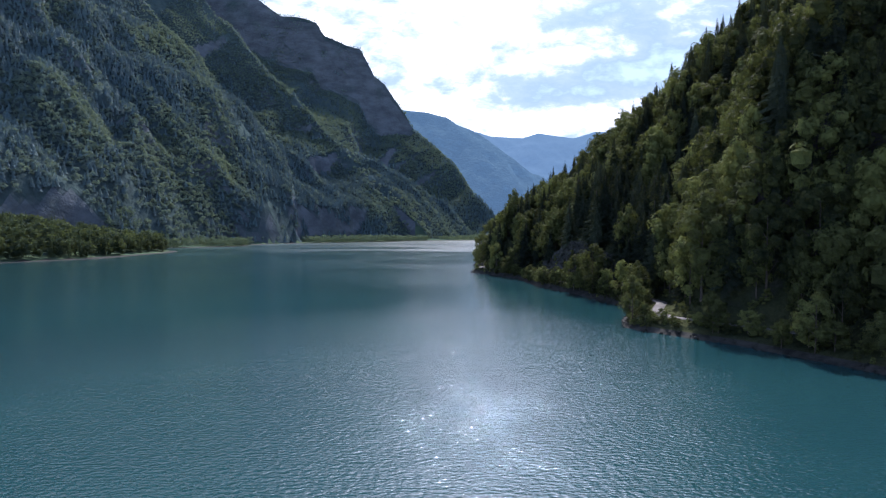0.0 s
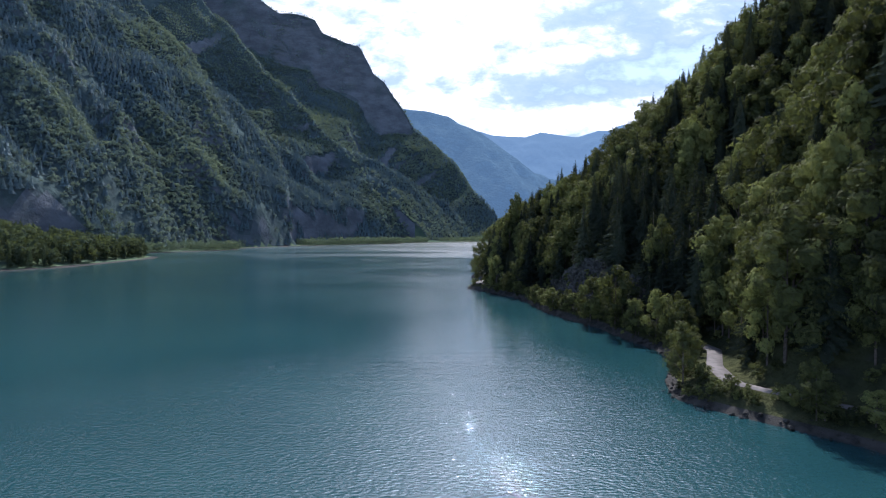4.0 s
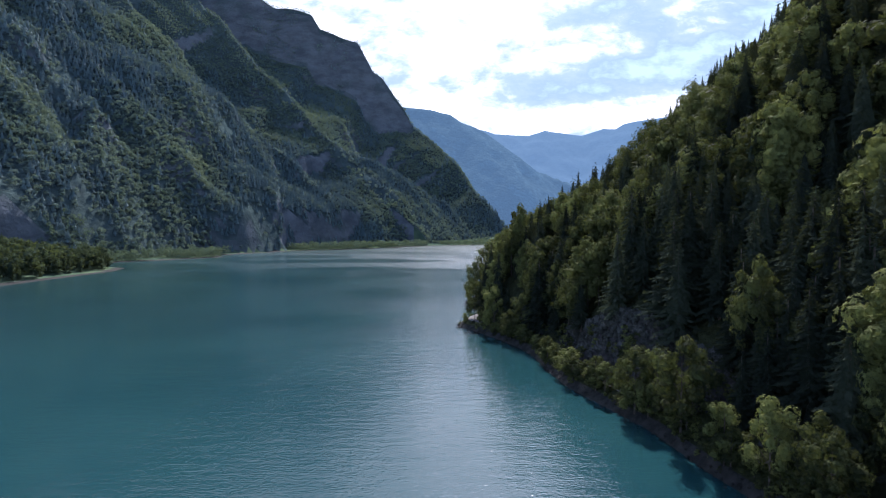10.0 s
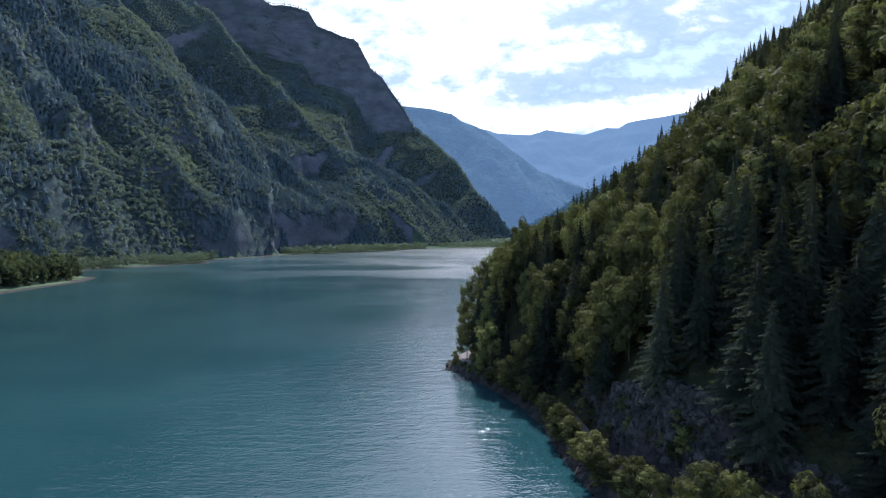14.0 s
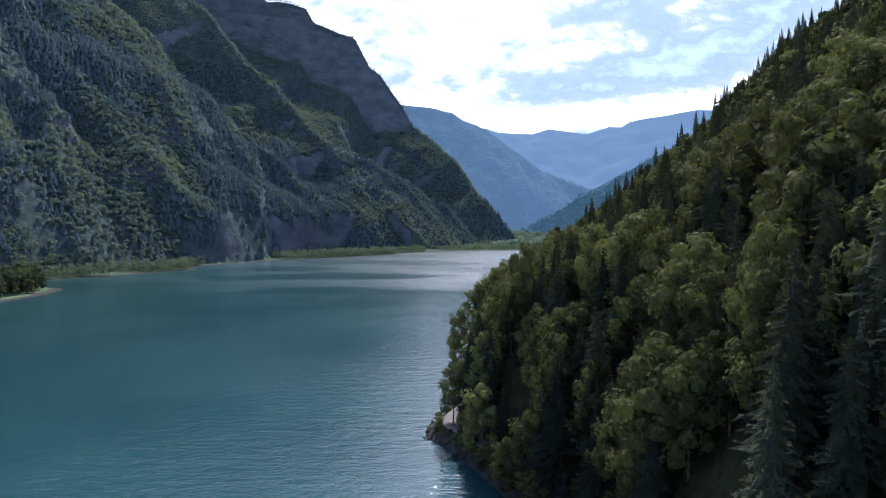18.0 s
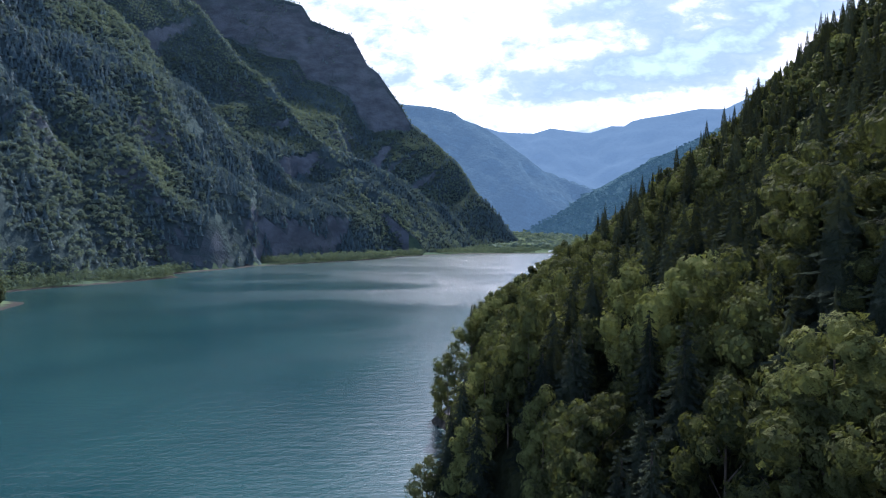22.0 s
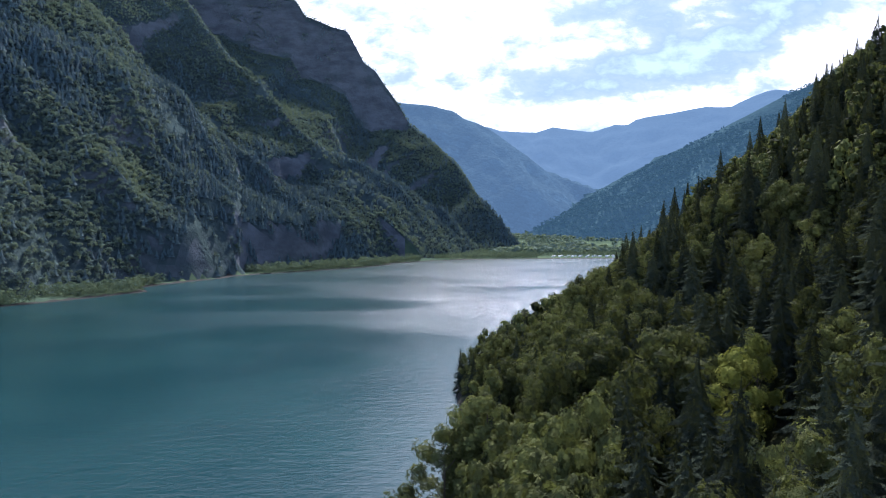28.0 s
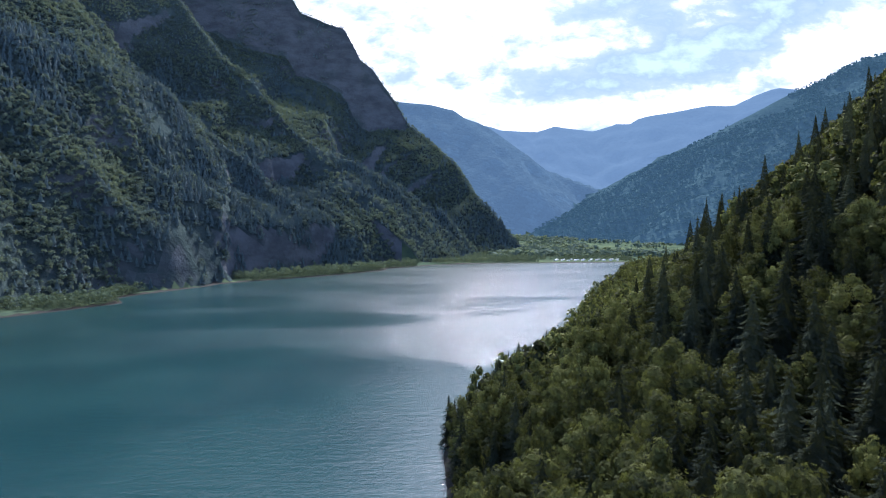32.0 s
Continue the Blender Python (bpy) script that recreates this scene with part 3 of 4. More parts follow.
def lump(centre, radius, rng, rings=4, segs=7, rough=(0.68, 1.18)):
    """A rough closed mass inside a crown."""
    th = np.linspace(0, math.pi, rings + 1)[1:-1]
    ph = np.arange(segs) * 2 * math.pi / segs
    v = [(0, 0, 1)] + [(math.sin(a) * math.cos(p + 0.4 * k), math.sin(a) * math.sin(p + 0.4 * k), math.cos(a)) for k, a in enumerate(th) for p in ph] + [(0, 0, -1)]
    v = np.array(v) * np.asarray(radius) * rng.uniform(*rough, (len(v), 1)) + centre
    f = []
    nr = len(th)
    for s in range(segs):
        f.append((0, 1 + s, 1 + (s + 1) % segs))
        for r in range(nr - 1):
            a, b = 1 + r * segs + s, 1 + r * segs + (s + 1) % segs
            f += [(a, a + segs, b + segs), (a, b + segs, b)]
        a, b = 1 + (nr - 1) * segs + s, 1 + (nr - 1) * segs + (s + 1) % segs
        f.append((a, len(v) - 1, b))
    return v, np.array(f)


def join(pieces):
    vs, fs, off = [], [], 0
    for v, f in pieces:
        vs.append(v)
        fs.append(f + off)
        off += len(v)
    return np.concatenate(vs), np.concatenate(fs)


def broadleaf(seed, n_leaf, size, lobes=9, low=0.2, core=0.92):
    """Crown of a broadleaf tree one unit high: leafy boughs heaped round a tall egg, darker gaps between them, an uneven outline."""
    rng = np.random.default_rng(seed)
    pieces = []
    lean = rng.normal(size=2) * 0.05
    skew = rng.uniform(0.85, 1.15, 2)
    for k in range(lobes):
        a = k * 2.4 + rng.uniform(-0.5, 0.5)
        u = (k + 0.5) / lobes
        zz = low + (0.90 - low) * u ** 0.85 + rng.uniform(-0.03, 0.03)
        wide = 0.215 * math.sqrt(max(0.02, 1 - ((zz - 0.45) / 0.50) ** 2)) * rng.uniform(0.7, 1.2)
        c = np.array([math.cos(a) * wide * skew[0] + lean[0] * zz, math.sin(a) * wide * skew[1] + lean[1] * zz, zz])
        r = np.array([0.125, 0.125, 0.105]) * rng.uniform(0.7, 1.3) * (11 / lobes) ** 0.4 * (1.0 if zz < 0.8 else 0.75)
        if k == lobes - 1:
            c[:2] *= 0.3
        if core:
            pieces.append(lump(c, r * core, rng, 3, 5, (0.7, 1.0)))
        n = n_leaf // lobes
        d = rand_dirs(n, rng)
        d[:, 2] = np.abs(d[:, 2]) * np.where(rng.random(n) < 0.72, 1, -1)
        # sprays bunch into twigs
        tw = rand_dirs(9, rng)
        pull = np.argmax(d @ tw.T, 1)
        d = d * 0.72 + tw[pull] * 0.28
        rad = (0.72 + 0.42 * rng.random(n) ** 0.8 + 0.1 * (pull % 3))[:, None]
        nrm = d * 1.0 + rng.normal(size=(n, 3)) * 0.26 + np.array([0, 0, 0.1])
        nrm /= np.linalg.norm(nrm, axis=1, keepdims=True)
        pieces.append(cards(c + d * r * rad, nrm, np.full(n, size), rng))
    return join(pieces)


def spruce(seed, boughs, width=0.16, core=True, sprays=0):
    """Crown of a spruce one unit high: drooping boughs all the way up, longer below, with gaps."""
    rng = np.random.default_rng(seed)
    pieces = []
    if core:
        v, f = lump(np.array([0, 0, 0.5]), np.array([width * 0.5, width * 0.5, 0.45]), rng, 5, 6)
        v[:, :2] *= np.clip(1.3 - 1.25 * v[:, 2:3], 0.06, 1)
        pieces.append((v, f))
    u = np.sort((np.arange(boughs) + rng.random(boughs)) / boughs)
    u = 1 - (1 - u) ** 0.75
    z = 0.08 + 0.9 * u
    a = np.arange(boughs) * 2.39996 + rng.uniform(-0.5, 0.5, boughs)
    r = (width * (1 - u) ** 0.85 + 0.010) * rng.uniform(0.6, 1.15, boughs)
    w = r * (0.10 + 1.9 / boughs ** 0.5)
    droop = rng.uniform(0.1, 0.75, boughs)
    ca, sa = np.cos(a), np.sin(a)

    def at(f, side, dz):
        return np.stack([ca * r * f - sa * w * side, sa * r * f + ca * w * side, z + dz], 1)

    V = np.stack([at(0.05, 0, 0.012), at(0.6, 0.7, -r * droop * 0.8), at(1.0, 0, -r * droop), at(0.5, -0.7, -r * droop * 0.5)], 1).reshape(-1, 3)
    i = np.arange(boughs)[:, None] * 4
    F = np.concatenate([i + [0, 1, 2], i + [0, 2, 3]], 1).reshape(-1, 3)
    pieces.append((V, F))
    if sprays:
        k = rng.integers(0, boughs, sprays)
        f = rng.uniform(0.2, 1.05, sprays)
        side = rng.normal(size=sprays) * 0.8 * (1.15 - f)
        c = np.stack([ca[k] * r[k] * f - sa[k] * w[k] * side, sa[k] * r[k] * f + ca[k] * w[k] * side, z[k] - r[k] * droop[k] * f ** 1.3 - np.abs(side) * w[k] * 0.5], 1)
        nrm = rng.normal(size=(sprays, 3)) * 0.45 + np.array([0, 0, 0.8]) + np.stack([ca[k], sa[k], 0 * ca[k]], 1) * 0.5
        nrm /= np.linalg.norm(nrm, axis=1, keepdims=True)
        pieces.append(cards(c, nrm, np.full(sprays, 0.017) * (0.6 + 0.7 * (1 - u[k])), rng))
    return join(pieces)


def far_crown(seed, n=17, size=0.25):
    """A broadleaf crown seen from a kilometre: ragged sprays over an egg shape."""
    rng = np.random.default_rng(seed)
    d = rand_dirs(n, rng)
    d[:, 2] = np.where(d[:, 2] < -0.3, -d[:, 2], d[:, 2])
    c = d * np.array([0.29, 0.29, 0.42]) * rng.uniform(0.7, 1.1, (n, 1)) + np.array([0, 0, 0.5])
    nrm = d + rng.normal(size=(n, 3)) * 0.9
    nrm /= np.linalg.norm(nrm, axis=1, keepdims=True)
    return cards(c, nrm, np.full(n, size), rng)


def far_spruce(seed):
    """A spruce seen from a kilometre: three ragged skirts."""
    rng = np.random.default_rng(seed)
    V, F = [], []
    for k, (z0, z1, r) in enumerate(((0.05, 0.5, 0.24), (0.3, 0.75, 0.18), (0.55, 1.0, 0.11))):
        o = len(V)
        V.append((0, 0, z1))
        V += [(r * rng.uniform(0.75, 1.2) * math.cos(a), r * rng.uniform(0.75, 1.2) * math.sin(a), z0 + rng.uniform(-0.05, 0.05)) for a in [2 * math.pi * (j + 0.5 * k) / 5 for j in range(5)]]
        F += [(o, o + 1 + j, o + 1 + (j + 1) % 5) for j in range(5)]
    return np.array(V), np.array(F)


def trunk_mesh(name, seed, limbs=5, reach=0.16, top=0.8):
    """A tapered trunk with limbs, one unit high."""
    rng = np.random.default_rng(seed)
    bm = bmesh.new()

    def tube(p0, p1, r0, r1, segs=6):
        axis = (p1 - p0).normalized()
        side = axis.orthogonal().normalized()
        up = axis.cross(side)
        rows = []
        for p, r in ((p0, r0), (p0.lerp(p1, 0.5) + side * r0 * 0.3, (r0 + r1) / 2), (p1, r1)):
            rows.append([bm.verts.new(p + (side * math.cos(a) + up * math.sin(a)) * r) for a in [2 * math.pi * k / segs for k in range(segs)]])
        for a, b in zip(rows[:-1], rows[1:]):
            for k in range(segs):
                bm.faces.new((a[k], a[(k + 1) % segs], b[(k + 1) % segs], b[k]))

    tube(Vector((0, 0, -0.06)), Vector((0.01, 0, top)), 0.015, 0.004)
    for k in range(limbs):
        z = 0.22 + 0.45 * k / max(1, limbs)
        a = k * 2.4 + rng.uniform(-0.3, 0.3)
        tube(Vector((0.005, 0, z)), Vector((math.cos(a) * reach, math.sin(a) * reach, z + 0.16)), 0.006, 0.002, 5)
    me = bpy.data.meshes.new(name)
    bm.to_mesh(me)
    bm.free()
    me.materials.append(M_BARK)
    return me


def tri_mesh(name, vf, mat, smooth=False):
    v, f = vf
    return mesh_from(name, v, f.ravel(), np.full(len(f), 3), mat, smooth)


def scatter(name, label, variants, places, heights, widths, mat, category="forest", smooth=False, kinds=None):
    """Many trees in one mesh: each place takes one of the variants, turned and sized."""
    vs, fs, tones, off = [], [], [], 0
    pick = RNG.integers(0, len(variants), len(places))
    for k, (v, f) in enumerate(variants):
        idx = np.nonzero(pick == k)[0]
        if not len(idx):
            continue
        n = len(idx)
        a = RNG.uniform(0, 2 * math.pi, n)
        ca, sa = np.cos(a)[:, None], np.sin(a)[:, None]
        w, h = widths[idx][:, None], heights[idx][:, None]
        x = (v[:, 0] * ca - v[:, 1] * sa) * w + places[idx, 0:1]
        y = (v[:, 0] * sa + v[:, 1] * ca) * w + places[idx, 1:2]
        z = v[:, 2] * h + places[idx, 2:3]
        vs.append(np.stack([x, y, z], -1).reshape(-1, 3))
        fs.append((f[None] + (off + np.arange(n) * len(v))[:, None, None]).reshape(-1, 3))
        tones.append(np.repeat(RNG.random(n) if kinds is None else kinds[idx], len(v)))
        off += n * len(v)
    v, f = np.concatenate(vs), np.concatenate(fs)
    me = mesh_from(name, v, f.ravel(), np.full(len(f), 3), mat, smooth)
    att = me.attributes.new("tree_tone", "FLOAT", "POINT")
    att.data.foreach_set("value", np.concatenate(tones).astype(np.float32))
    return tagged(new(name, me), label, category, kind="stuff")


def jitter_grid(x0, x1, y0, y1, step):
    gx, gy = np.meshgrid(np.arange(x0, x1, step), np.arange(y0, y1, step))
    p = np.stack([gx.ravel(), gy.ravel()], 1) + RNG.uniform(-0.42, 0.42, (gx.size, 2)) * step
    return p


def build_hill_woods():
    p = np.concatenate([jitter_grid(14, 330, 92, 700, 7.0), jitter_grid(40, 520, 700, 1500, 8.5), jitter_grid(60, 240, 20, 92, 9.0)])
    extra = jitter_grid(14, 150, 100, 480, 8.2)
    gap = shore_gap(extra[:, 0], extra[:, 1])
    p = np.concatenate([p, extra[(gap > 12.5) & (gap < 62)]])
    bend = np.concatenate([jitter_grid(44, 130, 96, 225, 7.5), jitter_grid(50, 100, 205, 300, 7.0)])
    gap = shore_gap(bend[:, 0], bend[:, 1])
    p = np.concatenate([p, bend[(gap > np.where(bend[:, 1] > 225, 18, 13)) & (gap < 42)]])
    d = shore_gap(p[:, 0], p[:, 1])
    z, own = land(p[:, 0], p[:, 1])
    y = p[:, 1]
    db = d * 6.0 / road_off(y)
    on_road = (y > 118) & (y < 450) & (db > 3.5) & (db < 8.8)
    cliff = (y > 228) & (y < 288) & (d < 19) & (d > 8) & (RNG.random(len(p)) < 0.7)
    thin = (d > 75) & (y < 380) & (RNG.random(len(p)) < 0.25)
    bank = (d < 3.6) & (RNG.random(len(p)) < np.where((y > 300) & (y < 480), 0.15, np.where((y > 240) & (y < 300), 0.1, 0.1)))
    bank |= (y > 335) & (y < 376) & (d < 5.2)
    clearing = (y > 136) & (y < 172) & (d > 3) & (d < 12)
    round_maples = (p[:, 0] > 74) & (p[:, 0] < 93) & (y > 404) & (y < 434)
    # trees thinned so the dark floor shows through and reads as shade
    shade_gaps = (p[:, 0] > 62) & (p[:, 0] < 108) & (y > 372) & (y < 406) & (RNG.random(len(p)) < 0.4)
    keep = ~shade_gaps & ~round_maples & ~clearing & ~thin & ~bank & (d > 1.2) & (own == 1) & ~on_road & ~cliff & (d < np.where(y < 640, 190, 240))
    p, d, z, y = p[keep], d[keep], z[keep], y[keep]
    n = len(p)
    patch = fractal(p[:, 0], y, 60, 3, 21.0)
    conifer = RNG.random(n) < np.clip(np.where(y > 340, np.where(d < 40, 0.34, 0.24), 0.34) + 0.7 * patch + np.clip((d - 50) / 60, 0, 0.45) * np.where(y < 370, 1.0, 0.3) * (y < 600), 0.05, 0.92)
    conifer |= (p[:, 0] > 68) & (p[:, 0] < 170) & (y > 378) & (y < 540) & (d > 52) & (RNG.random(n) < 0.38)
    # extra dark spruces in the next three masks stand in for shade
    conifer |= (y > 205) & (y < 282) & (d > 7) & (d < 110) & (RNG.random(n) < np.where(d < 34, 0.92, 0.5))
    conifer |= (p[:, 0] > 56) & (p[:, 0] < 112) & (y > 348) & (y < 428) & (np.random.default_rng(77).random(n) < 0.68)
    conifer |= (p[:, 0] > 72) & (p[:, 0] < 130) & (y >= 428) & (y < 485) & (np.random.default_rng(79).random(n) < 0.5)
    conifer |= (y > 590) & (y < 800) & (d < 16) & (np.random.default_rng(78).random(n) < 0.4)
    conifer &= d > 4.6
    tall = np.where(conifer, RNG.uniform(12, 24, n), RNG.uniform(12, 24, n)) * np.where(d < 32, np.where(y > 470, 0.95, 1.15), np.where(d < 60, np.where(y > 500, 1.05, 1.2), 1.2))
    tall = np.where(d < 4.6, tall * np.where((y > 330) & (y < 400), 1.05, np.where((y > 150) & (y < 242), 0.85, 0.5)), tall)
    tall = np.where(~conifer & (y > 360) & (d > 60), np.minimum(tall, 20.0) * 0.92, tall)
    wide = np.where(conifer, tall * RNG.uniform(1.0, 1.4, n), tall * np.where(d < 4.6, RNG.uniform(0.8, 1.05, n), RNG.uniform(0.62, 0.95, n)))
    place = np.stack([p[:, 0], y, z - 0.5], 1)
    single = (y > 112) & (y < 460) & (d < 27)
    near = ~single & (y > 300) & (y < 570) & (d < 105)
    far = (y > 740) | (y < 92)
    flank = ~single & ~near & (y < 310) & (y > 92) & (d < 95)
    rest = ~single & ~near & ~far & ~flank
    near_b = [broadleaf(10 + k, 2300, 0.0175, 16) for k in range(6)]
    near_s = [spruce(30 + k, 120, 0.22, True, 500) for k in range(5)]
    flank_b = [broadleaf(120 + k, 850, 0.028, 13) for k in range(5)]
    flank_s = [spruce(130 + k, 110, 0.22, True, 350) for k in range(4)]
    mid_b = [broadleaf(20 + k, 260, 0.042, 8) for k in range(5)]
    mid_s = [spruce(40 + k, 64, 0.22, True, 30) for k in range(4)]
    low_b = [broadleaf(50 + k, 54, 0.085, 6, core=0) for k in range(4)]
    low_s = [spruce(70 + k, 40, 0.19, False) for k in range(3)]
    for nm, lab, sel, var, mat in (("hill_broadleaf_wood", "dense green beech and maple wood on the hillside", ~conifer & near, near_b, M_BROAD_FINE),
                                   ("hill_spruce_wood", "dark spruces among the broadleaf wood", conifer & near, near_s, M_SPRUCE_FINE),
                                   ("flank_broadleaf_wood", "green beech wood on the steep flank above the road", ~conifer & flank, flank_b, M_BROAD_FINE),
                                   ("upper_broadleaf_wood", "green beech wood high on the hillside", ~conifer & rest, mid_b, M_BROAD),
                                   ("flank_spruce_wood", "dark spruces on the steep flank above the road", conifer & flank, flank_s, M_SPRUCE_FINE),
                                   ("upper_spruce_wood", "dark spruces along the crest of the hillside", conifer & rest, mid_s, M_SPRUCE_FINE),
                                   ("far_broadleaf_wood", "green broadleaf wood on the outer flanks of the hill", ~conifer & far, low_b, M_BROAD),
                                   ("far_spruce_wood", "dark spruces on the outer flanks of the hill", conifer & far, low_s, M_SPRUCE)):
        scatter(nm, lab, var, place[sel], tall[sel], wide[sel], mat)
    idx = np.nonzero(single)[0]
    BY_WATER = [(50, 158, 14, 13), (54.7, 235, 15, 12), (57.5, 224, 13, 10), (57, 210, 12, 10), (59.5, 201, 16, 12), (63, 194, 14, 11), (23, 361, 18, 14), (29.6, 342, 18, 15), (38, 324, 17, 13),
                (26, 434, 24, 15), (29, 446, 10, 12)]
    CAPE = [(37, 583, 19, 20), (39, 588, 15, 17), (39.5, 574, 13, 15), (40.5, 566, 17, 18)]
    base = []
    for k in range(5):
        for kind in ("broadleaf", "spruce"):
            if kind == "broadleaf":
                tr_me, cr_me = trunk_mesh("trunk", k), tri_mesh("crown", broadleaf(90 + k, 2200, 0.020, 17), M_BROAD_ONE)
            else:
                tr_me, cr_me = trunk_mesh("trunk", k, 0, top=0.9), tri_mesh("crown", spruce(110 + k, 190, 0.22, True, 1300), M_SPRUCE_ONE)
            base.append((kind, tr_me, cr_me))
    def plant(kind, x, yy, zz, w, h, label, one=0, mesh=None):
        opts = [b for b in base if b[0] == kind]
        _, tr_me, cr_me = opts[RNG.integers(0, len(opts))]
        e = new(kind + "_tree")
        e.matrix_world = Matrix.Translation((x, yy, zz)) @ pose(0, 0, 0, 0, 0, RNG.uniform(0, 360)) @ Matrix.Diagonal((w, w, h, 1))
        tagged(e, label, "tree", "trees on the near shore")
        for nm, me in (("trunk", tr_me), ("crown", mesh or cr_me)):
            o = new(nm, me)
            o.parent = e

    for i in idx:
        by = "above the lakeside road" if d[i] > 9 else "on the lake bank"
        plant("spruce" if conifer[i] else "broadleaf", *place[i].tolist(), wide[i], tall[i], ("dark green spruce " if conifer[i] else "leafy green broadleaf tree ") + by)
    for x, yy, h, w in BY_WATER:
        plant("broadleaf", x, yy, float(land(np.array([float(x)]), np.array([float(yy)]))[0][0]) - 0.10 * h, w, h, "tall leafy tree standing alone at the water's edge")
    for x, yy, h, w in CAPE:
        plant("spruce", x, yy, float(land(np.array([float(x)]), np.array([float(yy)]))[0][0]) - 0.2, w, h, "slim dark spruce on the cape by the water")
    for k, yy in enumerate(np.arange(112, 348, 4.4)):
        h = RNG.uniform(5, 8.5)
        x = float(np.interp(yy, SHORE[:, 1], SHORE[:, 0])) + RNG.uniform(1.4, 3.2) * float(road_off(yy)) / 6
        if k % 7 != 3 and not 138 < yy < 174:
            plant("broadleaf", x, yy, float(land(np.array([x]), np.array([yy]))[0][0]) - 0.9, h * 1.35, h, "young leafy tree between the road and the water")
    autumn = tri_mesh("crown", broadleaf(97, 2700, 0.0185, 15), M_YELLOW)
    for x, yy, h, w in ((83, 423, 21, 17), (89, 428, 21, 14)):
        plant("broadleaf", x, yy, float(land(np.array([float(x)]), np.array([float(yy)]))[0][0]) - 0.3, w, h, "yellow-green maple among darker trees on the hillside", mesh=autumn)


def build_wall_woods():
    """Forest on the ledges of the rock wall, on the fans below it and along the far shore."""
    p = np.concatenate([jitter_grid(-960, 420, 380, 1700, 5.6), jitter_grid(-820, 420, 1700, 2360, 5.8)])
    z, own = land(p[:, 0], p[:, 1])
    e = 4.0
    gx = (land(p[:, 0] + e, p[:, 1])[0] - z) / e
    gy = (land(p[:, 0], p[:, 1] + e)[0] - z) / e
    steep = np.hypot(gx, gy)
    patch = fractal(p[:, 0], p[:, 1], 90, 4, 31.0)
    on_wall = (own == 2) & (z > 1.0) & (z < 900) & (RNG.random(len(p)) < np.clip(1.35 + 2.2 * patch, 0.25, 1) * np.clip((z - 10) / 60, 0.75, 1)) & (steep < np.where((z < 115) & (p[:, 1] < 1420), 2.5, 2.9) + 1.4 * patch) & (p[:, 1] < 2330) & (gy > -0.7)
    camp = (p[:, 0] > 215) & (p[:, 0] < 395) & (p[:, 1] < 1738)
    fan = ~camp & (RNG.random(len(p)) < 0.6) & (own == 0) & (z > 0.9) & ((p[:, 1] < 780) | (p[:, 1] > 1640)) & (p[:, 1] < 2250) & (RNG.random(len(p)) < np.where(p[:, 1] > 1760, 0.4 + patch, 0.95))
    variants = [far_spruce(140 + k) for k in range(4)] + [far_crown(150 + k, 24, 0.165) for k in range(5)]
    pl = np.stack([p[:, 0], p[:, 1], z - 1.0], 1)
    n = len(p)
    tall = RNG.uniform(8, 14, n)
    tall = np.where(fan, tall * 1.4, tall) * np.where(z > 480, 0.7, 1.0)
    # beech on the ribs, spruce in stands between them
    stand = fractal(p[:, 0], p[:, 1], 150, 4, 33.0)
    spruces = on_wall & (RNG.random(n) < np.clip(0.36 - 1.5 * stand, 0.1, 0.7))
    beeches = on_wall & ~spruces
    kinds = np.clip(0.55 + 1.1 * stand + 0.13 * RNG.normal(size=n), 0, 1)
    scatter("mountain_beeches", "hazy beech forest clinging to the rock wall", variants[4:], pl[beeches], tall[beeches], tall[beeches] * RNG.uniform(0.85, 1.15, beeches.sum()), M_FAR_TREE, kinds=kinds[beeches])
    scatter("mountain_spruces", "stands of haze-tinted spruce on the rock wall", variants[:4], pl[spruces], tall[spruces] * 1.3, tall[spruces] * 1.6, M_FAR_SPRUCE, kinds=kinds[spruces])
    belt = fan & (p[:, 1] < 780)
    fan &= ~belt
    fir = RNG.random(n) < 0.3
    hb = RNG.uniform(13, 24, n)
    scatter("fan_wood", "green alder and ash wood on the gravel fan", [broadleaf(190 + k, 80, 0.075, 7) for k in range(4)], pl[belt & ~fir], hb[belt & ~fir], hb[belt & ~fir] * 0.95, M_FAN)
    scatter("fan_spruces", "dark spruces in the wood on the gravel fan", [spruce(195 + k, 60, 0.2, True) for k in range(3)], pl[belt & fir], hb[belt & fir] * 1.15, hb[belt & fir] * 1.1, M_FAN)
    lowv = [broadleaf(160 + k, 56, 0.09, 5, 0.15, core=0) for k in range(4)]
    strip = jitter_grid(-480, -40, 760, 1660, 5.0)
    inland = np.interp(strip[:, 1], LEFT[:, 1], LEFT[:, 0]) - strip[:, 0]
    room = np.interp(strip[:, 1], LEFT[:, 1], LEFT[:, 0]) - np.interp(strip[:, 1], FOOT[:, 1], FOOT[:, 0])
    inland = np.where(room > 26, inland, -1)
    strip = strip[(inland > 5) & (inland < 60) & (fractal(strip[:, 0], strip[:, 1], 40, 2, 51.0) > -0.4)]
    zs = land(strip[:, 0], strip[:, 1])[0]
    hs = RNG.uniform(4, 15, len(strip))
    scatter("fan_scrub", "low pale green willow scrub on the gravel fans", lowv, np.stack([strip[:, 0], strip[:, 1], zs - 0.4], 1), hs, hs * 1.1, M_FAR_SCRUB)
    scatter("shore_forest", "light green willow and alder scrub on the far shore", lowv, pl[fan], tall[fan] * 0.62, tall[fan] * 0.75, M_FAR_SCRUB)


